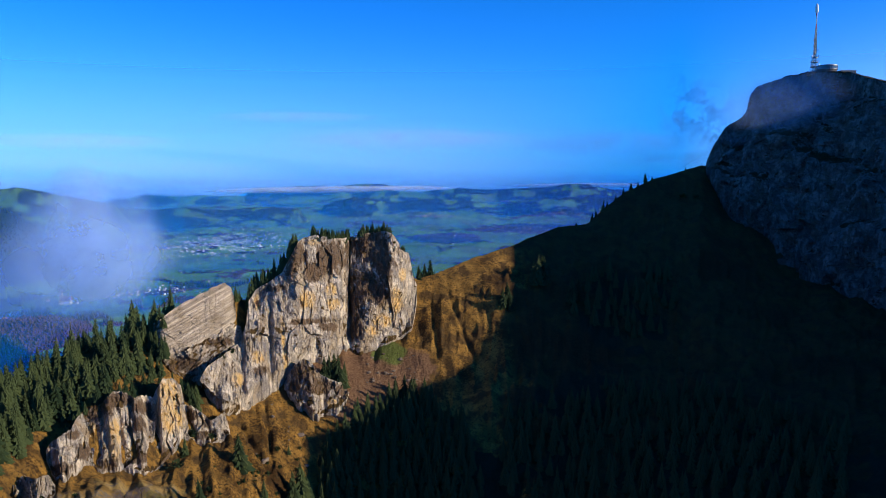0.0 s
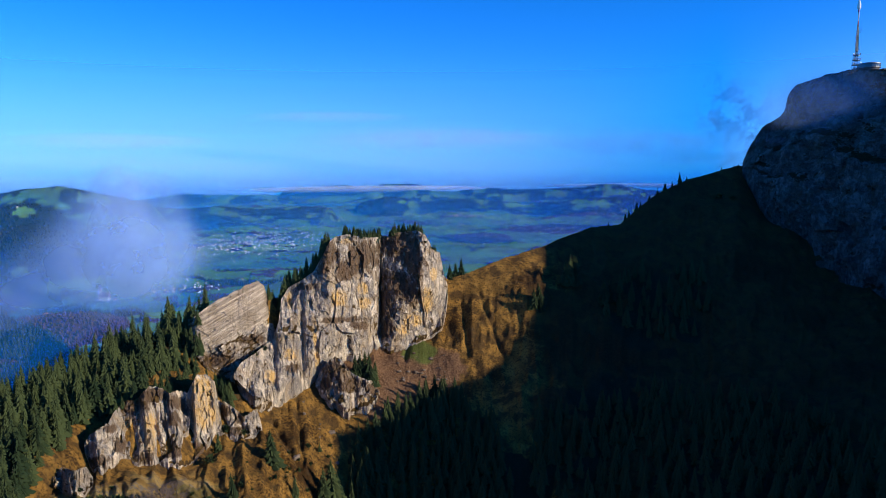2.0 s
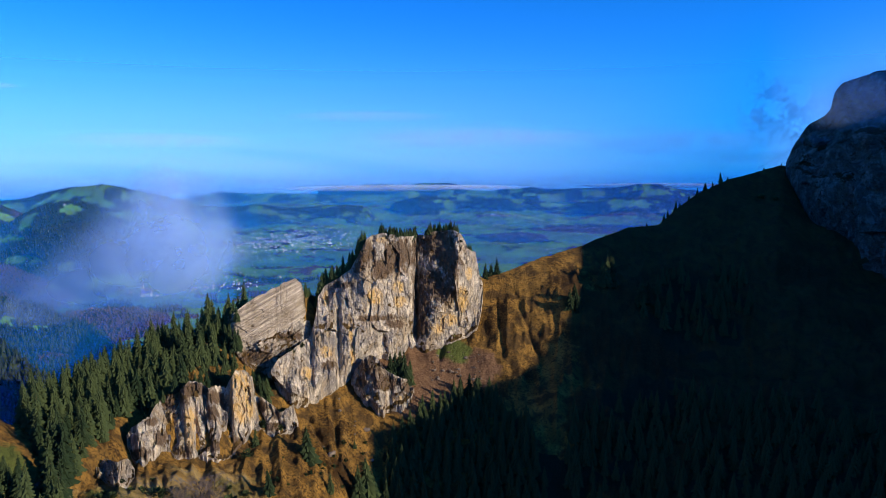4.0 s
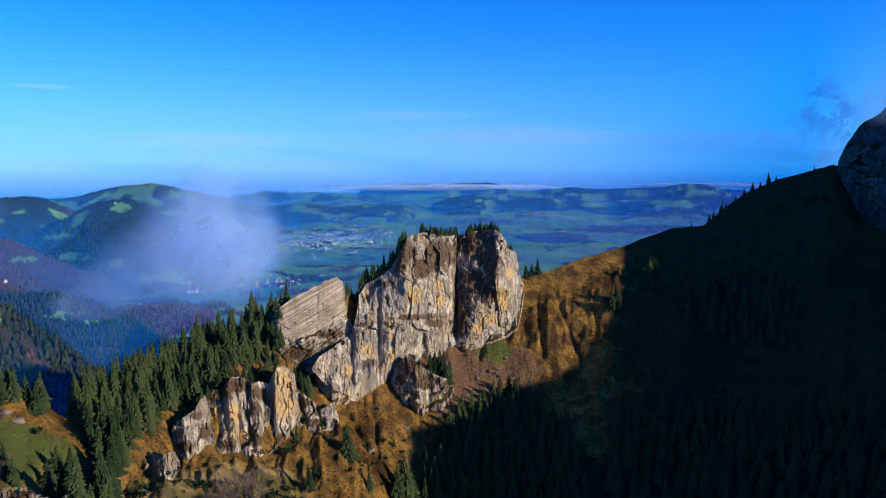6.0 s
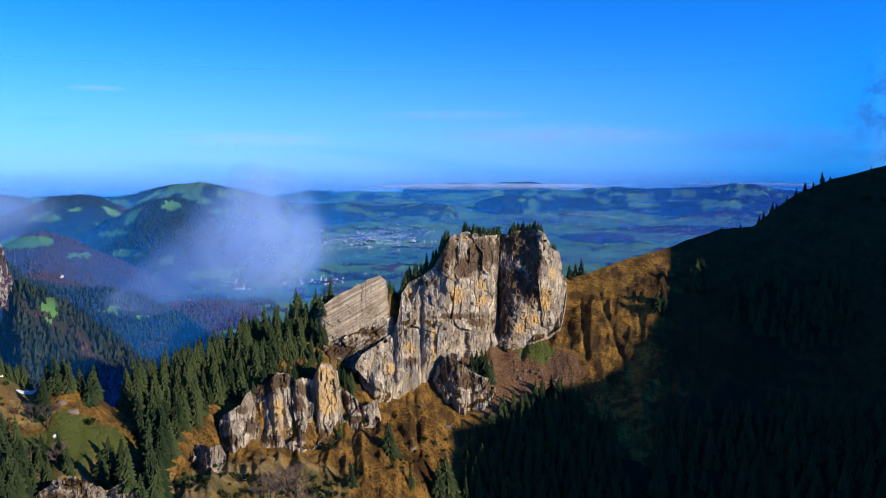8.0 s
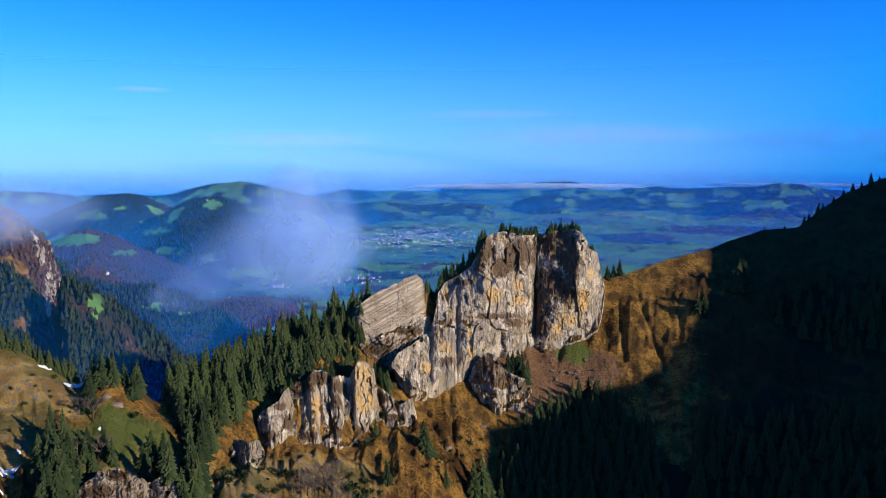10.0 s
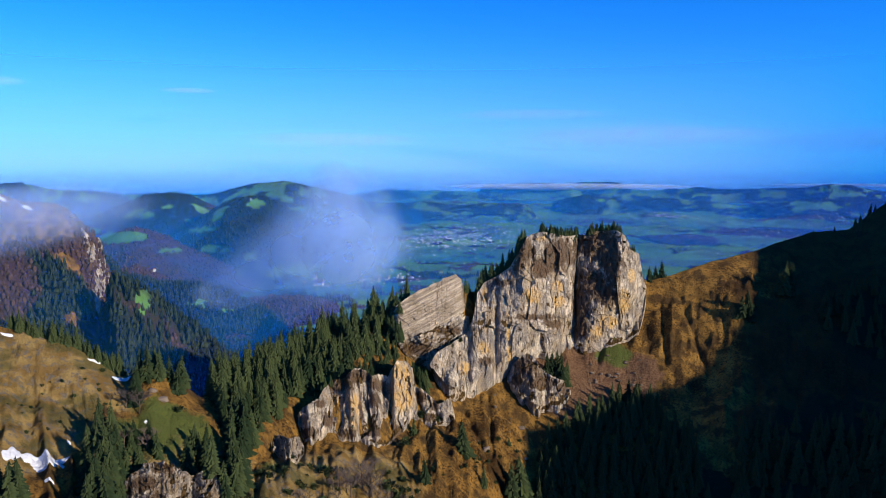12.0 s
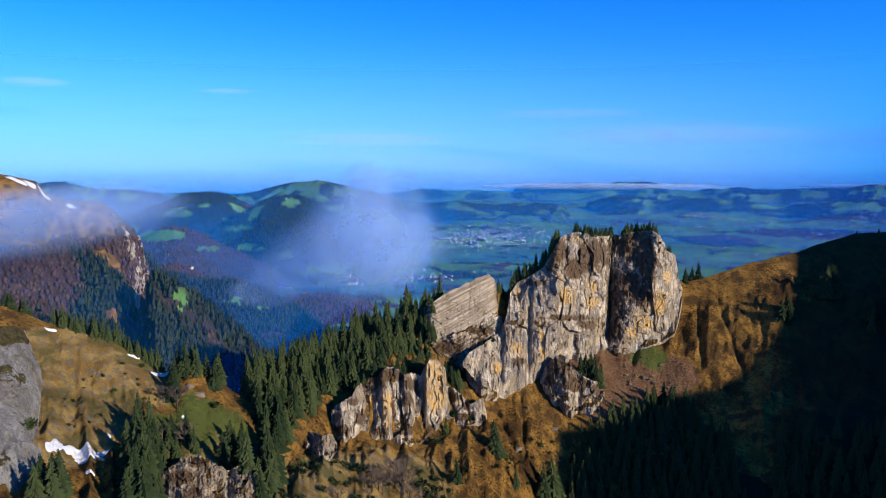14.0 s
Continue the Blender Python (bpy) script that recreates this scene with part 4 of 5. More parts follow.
stack = crag("rock_tower", [(-13.05, -16.41), (-12.72, -15.62), (-12.16, -15.01), (-11.46, -14.49), (-10.86, -14.85), (-10.31, -15.74), (-9.39, -16.27), (-8.36, -16.62), (-7.9, -17.32)],
             [(-13.05, -16.71), (-12.18, -17.69), (-11.26, -18.48), (-10.56, -18.88), (-9.16, -18.71), (-8.37, -18.19), (-7.9, -17.49)],
             180, 110, LIMESTONE, "squat limestone tower standing out of the slope", 90, lambda b, e, v: 9 * np.exp(-((b + 11.3) / 0.9) ** 2) + 4 * np.exp(-((b + 9.2) / 0.7) ** 2), lean=0.5, back=22, drop=10, block=(7, 9, 2.4), chip=(3.5, 5, 1.3), category="rock", grassy=0.3,
             rust=[(-9.3, -18.0, 0.5, 0.3)], heath=[(-11.4, -15.6, 1.0, 0.9), (-10.2, -16.8, 1.4, 0.7), (-12.2, -16.6, 0.6, 0.6), (-8.6, -17.2, 0.7, 0.5)])
meadow_wall = crag("meadow_crag", [(-43.26, -22.34), (-42.75, -21.8), (-42.26, -21.53), (-40.91, -21.25), (-39.77, -21.6), (-39.01, -22.25), (-38.23, -22.7), (-37.62, -22.42), (-36.6, -22.74), (-36.17, -23.7)],
                   [(-43.32, -23.67), (-42.17, -24.62), (-40.97, -25.19), (-39.12, -25.84), (-36.73, -25.97), (-36.23, -25.26)],
                   220, 100, LIMESTONE, "broken limestone crag below the mountain meadow", 100, lambda b, e, v: -5 * np.exp(-((b + 38.4) / 0.35) ** 2), lean=0.8, back=12, drop=6, jag=0.2, block=(6, 4, 1.8), chip=(2.6, 1.6, 1.0), beds=0.6, grassy=0.16,
                   heath=[(-42.0, -22.6, 1.2, 0.6), (-40.4, -21.8, 1.0, 0.4), (-41.2, -24.0, 1.0, 0.6)])
spur_cliff = crag("spur_cliff", [(-45.5, -3.7), (-45.0, -4.3), (-44.6, -5.0), (-44.28, -4.88), (-44.06, -4.93), (-43.87, -5.56), (-43.73, -6.64), (-43.5, -7.6)],
                  [(-45.5, -4.0), (-45.0, -6.4), (-44.75, -8.3), (-44.61, -9.37), (-44.5, -10.2), (-44.31, -10.01), (-44.01, -8.68), (-43.8, -8.4), (-43.5, -7.9)],
                  80, 140, LIMESTONE, "pale cliff at the end of a wooded spur", 120, lean=1.3, back=30, drop=16, jag=0.2, block=(9, 26, 5), chip=(5, 9, 3), groove=3, grassy=-0.3,
                  heath=[(-45.3, -4.8, 0.25, 0.9)])
grey = rock_face("grey_wall", [(-305.5, 190.5, -59.6), (-296.7, 207.4, -64.8), (-292.8, 219.6, -68.2), (-293.3, 225.6, -72.1), (-284.1, 224.3, -95.8), (-274.0, 217.8, -108.1)],
                 [(-248.2, 149.8, -113.4), (-241.7, 163.9, -118.9), (-239.6, 170.5, -121.6), (-241.3, 178.4, -121.1), (-245.3, 186.3, -118.6), (-265.0, 209.8, -111.7)],
                 170, 130, 24, 14, GREYROCK, "smooth grey limestone wall beside a grassy slope", 110, big=3, block=(18, 2.5), chip=(5, 0.9), wobble=1.0)
KASTEN_CREST = [(304.3, 836.4, 5.0), (312.3, 838.7, 24.7), (328.3, 843.4, 49.7), (347.2, 841.2, 61.2), (352.2, 841.2, 84.5), (360.2, 841.1, 96.1), (390.2, 827.6, 104.4), (410.7, 812.0, 107.8), (430.1, 779.2, 102.5), (439.9, 727.3, 84.2),
                # From here on out of view: crest fitted to throw the hollow's shadow edge.
                (512, 620, 108), (502, 536, 79), (499, 509, 64), (495, 484, 53), (492, 458, 39), (489, 437, 24), (485, 413, 9), (481, 381, 8), (477, 352, 13), (471, 311, 9), (470, 281, 16), (470, 264, 6), (470, 249, -3), (470, 243, -17), (475, 100, -80), (500, -300, -90)]
KASTEN_FOOT = [(302.1, 826.5, 1.0), (317.1, 783.2, -39.6), (337.0, 742.1, -76.4), (345.9, 710.2, -96.2), (369.5, 669.8, -108.4), (390.8, 628.4, -108.6), (470, 480, -150), (430, 250, -200), (440, -60, -220), (470, -380, -220)]
def ledges(s, v):
    """Grassy ledges break the wall into steps; buttresses stand between gullies."""
    step = np.zeros_like(s)
    for at, deep in ((0.3, 9), (0.52, 13), (0.74, 8)):
        line_ = at + 0.09 * np.sin(s * 31 + at * 20) + 0.05 * np.sin(s * 77)
        u = np.clip((v - line_) / 0.05, 0, 1)
        step = step - deep * u * u * (3 - 2 * u)
    return 14 + step + 5 * np.sin(s * 140 + 3 * np.sin(s * 45)) * (0.4 + 0.6 * abs(math.sin(v * 7)))


summit = rock_face("summit_massif", KASTEN_CREST, KASTEN_FOOT, 460, 170, 150, 25, SHADE_MASSIF, "shaded limestone mountain with a grassy top", 130, big=9, split=(("shoulder", 0.12), ("summit_cliff", 0.5), ("ridge_flank", 1.0)), block=(22, 9), chip=(8, 3.5), rough=1.0, wobble=1.5, sink=40, wrap_ends=2.0, category="mountain", stretch=0.2, bulge=ledges, turf=0.06)

# ---- haze ----
for r, dens, first, last in ((720, 0.1, -75, -22), (850, 0.14, -75, -22), (1050, 0.17, -75, -14), (1300, 0.13, -75, 60), (1700, 0.16, -75, -22), (1760, 0.12, -75, 60), (2150, 0.18, -75, -22), (2200, 0.16, -75, 60), (2700, 0.18, -75, 60), (3100, 0.2, -75, -20), (3200, 0.2, -75, 60), (3700, 0.22, -75, 60), (4200, 0.24, -75, 60), (4500, 0.3, -75, 60), (4760, 0.3, -75, 60)):
    ang = np.radians(np.linspace(first, last, 60))
    tops = np.linspace(-460, r * math.tan(radians(1.0)), 12)
    pts = np.stack([np.broadcast_to(r * np.sin(ang), (12, 60)), np.broadcast_to(r * np.cos(ang), (12, 60)), np.broadcast_to(tops[:, None], (12, 60))], -1)
    ob = new("haze", grid_mesh("haze", pts, haze_material("valley haze", (0.03, 0.4, 1.0), min(0.55, (0.9 if r < 1100 else 2.0 if r < 4000 else 2.8) * dens)), smooth=True, uv=True))
    tagged(ob, "thin blue haze lying over the valley", "haze", kind="structure")
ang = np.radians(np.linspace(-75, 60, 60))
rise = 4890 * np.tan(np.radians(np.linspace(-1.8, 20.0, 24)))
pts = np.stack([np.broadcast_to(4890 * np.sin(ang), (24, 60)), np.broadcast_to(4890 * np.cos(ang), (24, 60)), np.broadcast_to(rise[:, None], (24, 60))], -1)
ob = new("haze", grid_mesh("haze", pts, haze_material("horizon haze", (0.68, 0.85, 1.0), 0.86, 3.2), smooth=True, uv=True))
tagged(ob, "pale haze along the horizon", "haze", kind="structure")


def cloud(name, middle, puffs, density, scale, seed, label, soft=0.7, albedo=(0.44, 0.64, 1.0), gain=(0.4, 0.68), floor=0.35):
    """A drifting cloud: bowed sheets of vapour one behind another, under one Empty. puffs: sideways, up, away, width, height."""
    c = new(name)
    c.location = middle
    tagged(c, label, "cloud")
    turn = math.atan2(middle[0], middle[1])
    for k, (side, lift, away, wide, high) in enumerate(puffs):
        u, v = np.meshgrid(np.linspace(-1, 1, 24), np.linspace(-1, 1, 18))
        a, d = side + u * wide / 2, away + (u * u + v * v) * 14
        pts = np.stack([a * math.cos(turn) + d * math.sin(turn), -a * math.sin(turn) + d * math.cos(turn), lift + v * high / 2], -1)
        ob = new("vapour", grid_mesh("vapour", pts, vapour("cloud vapour", albedo, density, soft, scale, seed + 31.7 * k, gain, floor), smooth=True, uv=True))
        ob.parent = c
    return c


cloud("cloud", (-432.0, 790.0, -82.0), [(30, -10, -50, 190, 190), (50, 10, -20, 150, 200), (0, -22, 0, 230, 130), (24, 40, 20, 90, 150), (-60, -52, 30, 170, 90), (70, -20, 45, 190, 120), (-110, -80, 60, 130, 60), (10, 5, 70, 170, 160)], 0.43, 0.013, 3.0,
      "low white cloud drifting over the valley", 0.6)
cloud("cloud", (-745.0, 640.0, -58.0), [(-40, 0, -60, 330, 110), (30, 6, -10, 300, 90), (-80, -12, 30, 260, 120), (60, 14, 60, 280, 80)], 0.36, 0.012, 8.0, "thin cloud drifting past the plateau", 0.7, (0.4, 0.6, 1.0))
for (x, y, z), wide, high, seed in (((-3457.3, 2880.5, 468.1), 480, 70, 41.0), ((-2742.7, 3567.6, 458.7), 420, 45, 47.0), ((-892.6, 4410.5, 334.6), 1300, 90, 53.0), ((-2040.0, 4011.0, 180.8), 1500, 130, 59.0)):
    cloud("cirrus", (x, y, z), [(0, 0, 0, wide, high)], 0.3, 0.004, seed, "faint streak of high white cloud", 0.9, (0.85, 0.85, 0.9))
for px_, py_, pz_, wide, high, seed in ((1010.0, 4500.0, 150.0, 2300, 330, 83.0), (-300.0, 4600.0, 200.0, 2600, 260, 89.0), (1500.0, 4300.0, 60.0, 1600, 190, 97.0)):
    cloud("cirrus", (px_, py_, pz_), [(0, 0, 0, wide, high), (80, 10, 20, wide * 0.7, high * 0.6)], 0.24, 0.003, seed, "pale veil of thin high cloud over the plain", 0.9, (0.95, 0.94, 0.95))
for px_, py_, pz_, wide, high, seed in ((-700.0, 4640.0, -112.0, 2300, 56, 71.0), (900.0, 4560.0, -98.0, 1500, 40, 77.0)):
    cloud("mist", (px_, py_, pz_), [(0, 0, 0, wide, high), (60, 4, 30, wide * 0.8, high * 0.8)], 0.75, 0.004, seed, "white mist lying along the far plain", 0.5, (0.9, 0.95, 1.0))
cloud("cloud", (286.8, 810.8, 61.2), [(0, 0, -20, 120, 100), (-14, 8, 10, 90, 120), (30, -25, 0, 90, 50)], 0.55, 0.05, 12.0, "wisp of cloud beside the summit cliff", 1.0, (0.25, 0.32, 0.5), (0.6, 0.62), 0.0)
cloud("cloud", (343.8, 738.9, 69.4), [(0, 0, -20, 150, 90), (-15, -5, 0, 110, 70), (20, 5, 20, 120, 60)], 0.2, 0.03, 17.0, "wisp of cloud on the summit cliff")

# ---- what carries the things ----
holders = [ground_tree] + [tree_of(o) for o in (peak, slab, shelf, lower, outcrop, stack, meadow_wall, grey, spur_cliff, summit)]


def drop_to(x, y, top=400.0):
    """The highest surface under a place."""
    z = -1000.0
    for h in holders:
        hit = h.ray_cast(Vector((x, y, top)), Vector((0, 0, -1)))
        if hit[0] is not None:
            z = max(z, hit[0].z)
    return z


# ---- trees ----
def tube(bm, a, b, r1, r2, sides=6):
    """A tapered rod from a to b."""
    a, b = Vector(a), Vector(b)
    q = (b - a).to_track_quat("Z", "Y")
    rings = []
    for c, r in ((a, r1), (b, r2)):
        rings.append([bm.verts.new(c + q @ Vector((r * math.cos(k * math.tau / sides), r * math.sin(k * math.tau / sides), 0))) for k in range(sides)])
    for k in range(sides):
        bm.faces.new((rings[0][k], rings[0][(k + 1) % sides], rings[1][(k + 1) % sides], rings[1][k]))
    bm.faces.new(rings[1])
    bm.faces.new(rings[0][::-1])


def spruce(seed, girth, gaps):
    """A spruce one metre tall, to be scaled: trunk and whorls of drooping boughs."""
    rnd = random.Random(seed)
    tree = tagged(new("spruce"), "tall dark green spruce on the mountainside", "tree", "spruces")
    bm = bmesh.new()
    tube(bm, (0, 0, -0.08), (0, 0, 0.97), 0.016, 0.002)
    part("trunk", bm, BARK, tree, "grey-brown trunk")
    bm = bmesh.new()
    levels = 24
    for k in range(levels):
        f = k / (levels - 1)
        z = 0.07 + 0.9 * f
        reach = girth * (1 - f) ** 0.82 * (0.82 + 0.3 * rnd.random()) + 0.008
        n = max(5, round(12 - 6 * f))
        off = rnd.random() * 7
        for i in range(n):
            if rnd.random() < gaps:
                continue
            a = off + i * math.tau / n + rnd.uniform(-0.25, 0.25)
            long = reach * rnd.uniform(0.55, 1.3)
            w = long * rnd.uniform(0.24, 0.38)
            z0 = z + rnd.uniform(-0.015, 0.015)
            c, s_ = math.cos(a), math.sin(a)
            def at(d, side, h):
                return bm.verts.new((c * d - s_ * side, s_ * d + c * side, z0 + h))
            root, mid, tip = at(0, 0, 0.02), at(long * 0.6, 0, 0.012 - long * 0.12), at(long, 0, -long * 0.42)
            l1, r1 = at(long * 0.42, w, -long * 0.3), at(long * 0.42, -w, -long * 0.3)
            l2, r2 = at(long * 0.8, w * 0.62, -long * 0.48), at(long * 0.8, -w * 0.62, -long * 0.48)
            for face in ((root, l1, mid), (root, mid, r1), (l1, l2, mid), (mid, r2, r1), (mid, l2, tip), (mid, tip, r2)):
                bm.faces.new(face)
    bmesh.ops.create_cone(bm, segments=7, radius1=girth * 0.3, radius2=0.0, depth=0.8, matrix=Matrix.Translation((0, 0, 0.5)))
    part("crown", bm, NEEDLES, tree)
    return tree


def bare_tree(seed):
    """A leafless broadleaf tree one metre tall."""
    rnd = random.Random(seed)
    tree = tagged(new("bare_tree"), "leafless grey broadleaf tree on the slope", "tree", "bare trees")
    bm = bmesh.new()
    tube(bm, (0, 0, -0.05), (0.01, 0, 0.5), 0.022, 0.014)
    part("trunk", bm, BARK, tree)
    bm = bmesh.new()

    def grow(p, d, length, r, left):
        q = p + d * length
        tube(bm, p, q, r, r * 0.6, 4 if left else 3)
        if left:
            for _ in range(4 if left > 1 else 5):
                nd = (d + Vector((rnd.uniform(-1, 1), rnd.uniform(-1, 1), rnd.uniform(-0.25, 0.7))) * 0.75).normalized()
                grow(p + (q - p) * rnd.uniform(0.5, 1), nd, length * rnd.uniform(0.55, 0.8), r * 0.55, left - 1)

    for k in range(6):
        a = k * math.tau / 6 + rnd.random()
        grow(Vector((0, 0, 0.2 + 0.05 * k)), Vector((math.cos(a), math.sin(a), rnd.uniform(0.7, 1.4))).normalized(), 0.24, 0.011, 3)
    part("branchwork", bm, TWIGS, tree, "bare grey twigs")
    return tree


def shrub(seed):
    """A dwarf pine or juniper bush one metre high: a heap of small tufts."""
    rnd = random.Random(seed)
    bush = tagged(new("shrub"), "low dark evergreen shrub among dry grass", "shrub", "shrubs")
    bm = bmesh.new()
    for _ in range(90):
        a, e = rnd.random() * math.tau, math.asin(rnd.random())
        d = Vector((math.cos(a) * math.cos(e), math.sin(a) * math.cos(e), math.sin(e) * 0.8))
        p = d * rnd.uniform(0.35, 0.9)
        side = d.cross(Vector((0, 0, 1))).normalized() * rnd.uniform(0.12, 0.25)
        tip = p + d * rnd.uniform(0.2, 0.4) + Vector((0, 0, 0.1))
        v = [bm.verts.new(q) for q in (p - side, p + side, tip)]
        bm.faces.new(v)
    bmesh.ops.create_icosphere(bm, subdivisions=1, radius=0.5, matrix=Matrix.Diagonal((1, 1, 0.7, 1)))
    part("foliage", bm, NEEDLES, bush)
    return bush


SPRUCES = [spruce(k, g, p) for k, (g, p) in enumerate(((0.2, 0.08), (0.165, 0.12), (0.235, 0.06), (0.18, 0.25), (0.21, 0.14)))]
BARE = [bare_tree(20), bare_tree(21), bare_tree(22)]
SHRUBS = [shrub(30), shrub(31), shrub(32)]
used = set()
rng = random.Random(5)


def plant(kinds, x, y, tall, sunk=0.3, wide=1.2):
    """Stands one tree of the kinds at a place."""
    ob = rng.choice(kinds)
    z = drop_to(x, y) - sunk
    m = pose(x, y, z, rng.uniform(-3, 3), rng.uniform(-3, 3), rng.uniform(0, 360)) @ Matrix.Diagonal((tall * wide, tall * wide, tall, 1))
    if ob not in used:
        used.add(ob)
        ob.matrix_basis = m
    else:
        made = copy_thing(ob, Matrix.Identity(4))
        made.matrix_basis = m


def join_trees(name, label, spots_):
    """Trees that stand too close or too dark to be told apart, as one mesh."""
    vs, fs, n = [], [], 0
    for x, y, tall in spots_:
        me = next(c for c in rng.choice(SPRUCES).children if c.name.startswith("crown")).data
        co = np.empty(len(me.vertices) * 3, np.float32)
        me.vertices.foreach_get("co", co)
        co = co.reshape(-1, 3) * tall
        a = rng.uniform(0, 6.28)
        co = np.stack([co[:, 0] * math.cos(a) - co[:, 1] * math.sin(a) + x, co[:, 0] * math.sin(a) + co[:, 1] * math.cos(a) + y, co[:, 2] + drop_to(x, y) - 0.3], -1)
        vs.append(co)
        fs += [tuple(i + n for i in p.vertices) for p in me.polygons]
        n += len(co)
    me = bpy.data.meshes.new(name)
    me.from_pydata(np.concatenate(vs).tolist(), [], fs)
    me.materials.append(NEEDLES)
    tagged(new(name, me), label, "forest", kind="stuff")


joined = []


def wood_of(corners, count, tall, gap, kinds=None, join=False, keep=999):
    """Scatters trees inside a plot of the plan."""
    c = np.array(corners)
    done, tries = [], 0
    while len(done) < count and tries < count * 60:
        tries += 1
        x, y = rng.uniform(c[:, 0].min(), c[:, 0].max()), rng.uniform(c[:, 1].min(), c[:, 1].max())
        inside = False
        for (ax, ay), (bx, by) in zip(corners, corners[1:] + corners[:1]):
            if (ay > y) != (by > y) and x < (bx - ax) * (y - ay) / (by - ay) + ax:
                inside = not inside
        if inside and all((x - a) ** 2 + (y - b) ** 2 > gap * gap for a, b in done):
            done.append((x, y))
            if join or len(done) > keep:
                joined.append((x, y, rng.uniform(*tall)))
            else:
                plant(kinds or SPRUCES, x, y, rng.uniform(*tall))


# the wood on the near end of the ridge
wood_of([(-208.4, 293.1), (-237.2, 318.4), (-239.2, 355.2), (-235.2, 405.0), (-220.4, 438.8), (-195.7, 466.5), (-184.8, 444.5), (-191.7, 412.6), (-204.5, 389.8), (-212.4, 368.9), (-209.4, 332.0), (-200.5, 297.0)], 140, (9, 24), 4.4, keep=50)
# behind the crest of the same wood
wood_of([(-241.2, 358.2), (-238.2, 407.0), (-218.5, 452.7), (-187.8, 484.5), (-202.7, 522.5), (-237.3, 490.8), (-258.1, 442.1), (-262.0, 389.4)], 60, (18, 27), 5.0, join=True)
wood_of([(-242.1, 321.4), (-241.2, 358.2), (-262.0, 389.4), (-265.0, 351.5)], 14, (17, 25), 5.0, join=True)
wood_of([(-246.0, 320.0), (-246.0, 357.0), (-242.0, 406.0), (-226.0, 436.0), (-222.0, 425.0), (-230.0, 396.0), (-232.0, 350.0), (-234.0, 322.0)], 46, (19, 27), 4.0, join=True)
# below the meadow and the crag
wood_of([(-202.0, 196.0), (-228.0, 223.0), (-245.0, 249.0), (-232.2, 244.7), (-207.4, 218.5), (-196.0, 206.0)], 24, (17, 25), 4.5)
wood_of([(-183.6, 241.1), (-209.4, 288.2), (-212.4, 309.1), (-197.5, 292.0), (-176.6, 251.0)], 16, (18, 27), 4.5)
wood_of([(-222.4, 175.0), (-239.3, 188.1), (-228.4, 192.0), (-217.4, 183.9)], 7, (14, 20), 5.0)
wood_of([(-216.4, 229.6), (-235.2, 248.7), (-237.2, 266.6), (-217.3, 253.4), (-214.4, 242.5)], 9, (10, 15), 4.0)
wood_of([(-207.4, 255.3), (-218.3, 273.3), (-215.3, 284.3), (-199.5, 267.2)], 7, (12, 18), 4.0)
# along the crest of the meadow
wood_of([(-328.7, 275.8), (-299.8, 287.3), (-275.9, 296.0), (-281.9, 303.0), (-305.7, 293.4), (-335.6, 281.9)], 60, (9, 15), 2.8, join=True)
wood_of([(-351.6, 264.2), (-339.6, 273.0), (-350.5, 282.1), (-363.5, 273.4)], 12, (8, 13), 4.0)
wood_of([(-254.1, 277.8), (-267.0, 294.8), (-256.0, 299.7), (-245.1, 308.5), (-239.2, 297.5)], 9, (13, 20), 5.0)
# on top of the peak and behind it
def along_crest(name, first, last, count, tall, behind_=(1.0, 9.0), merged=False):
    """Trees along the crest of a crag, a little behind its edge."""
    b, r, e = CRESTS[name]
    for _ in range(count):
        t = rng.uniform(first, last)
        d = rng.uniform(*behind_)
        far_ = float(np.interp(t, b, r)) + d
        x, y = far_ * math.sin(radians(t)), far_ * math.cos(radians(t))
        if merged:
            joined.append((x, y, rng.uniform(*tall)))
        else:
            plant(SPRUCES, x, y, rng.uniform(*tall))


along_crest("rock_peak", -10.6, -7.6, 34, (6, 11))
along_crest("rock_peak", -6.9, -4.4, 34, (6, 11))
along_crest("rock_peak", -10.6, -7.7, 50, (5, 9), (1.0, 14.0), True)
along_crest("rock_peak", -6.9, -4.3, 50, (5, 9), (1.0, 14.0), True)
along_crest("rock_peak", -3.6, -3.2, 3, (4, 7), (0.5, 3))
along_crest("rock_peak", -15.6, -11.6, 60, (10, 19), (3.0, 22.0), True)
along_crest("bedded_slab", -20.0, -16.6, 10, (4, 8), (4.0, 12.0))
wood_of([(-25.0, 626.0), (-6.2, 640.0), (-6.3, 658.0), (-26.0, 648.0)], 12, (13, 18), 4.5)
wood_of([(-154.2, 517.2), (-153.3, 526.2), (-154.3, 554.2), (-158.2, 537.2)], 8, (10, 14), 3.5)
# between the lower cliff and the slab
wood_of([(-181.8, 428.5), (-191.7, 450.5), (-187.8, 464.5), (-177.9, 450.5), (-173.9, 439.4)], 12, (9, 16), 4.0)
wood_of([(-159.0, 430.4), (-164.0, 440.4), (-160.0, 445.3), (-154.1, 432.3)], 4, (10, 15), 4.0)
# the shaded hollow
wood_of([(-80.9, 426.0), (-80.0, 467.0), (-56.3, 503.0), (-20.8, 522.0), (12.8, 494.0), (24.8, 428.1)], 150, (13, 21), 5.5, join=True)
wood_of([(32.7, 435.1), (44.5, 492.1), (125.4, 529.6), (205.6, 495.4), (247.4, 427.1), (205.0, 349.8)], 260, (12, 20), 6.0, join=True)
wood_of([(102.5, 603.4), (144.9, 665.7), (209.2, 667.2), (201.4, 592.2), (156.0, 583.8)], 55, (12, 20), 5.5, join=True)

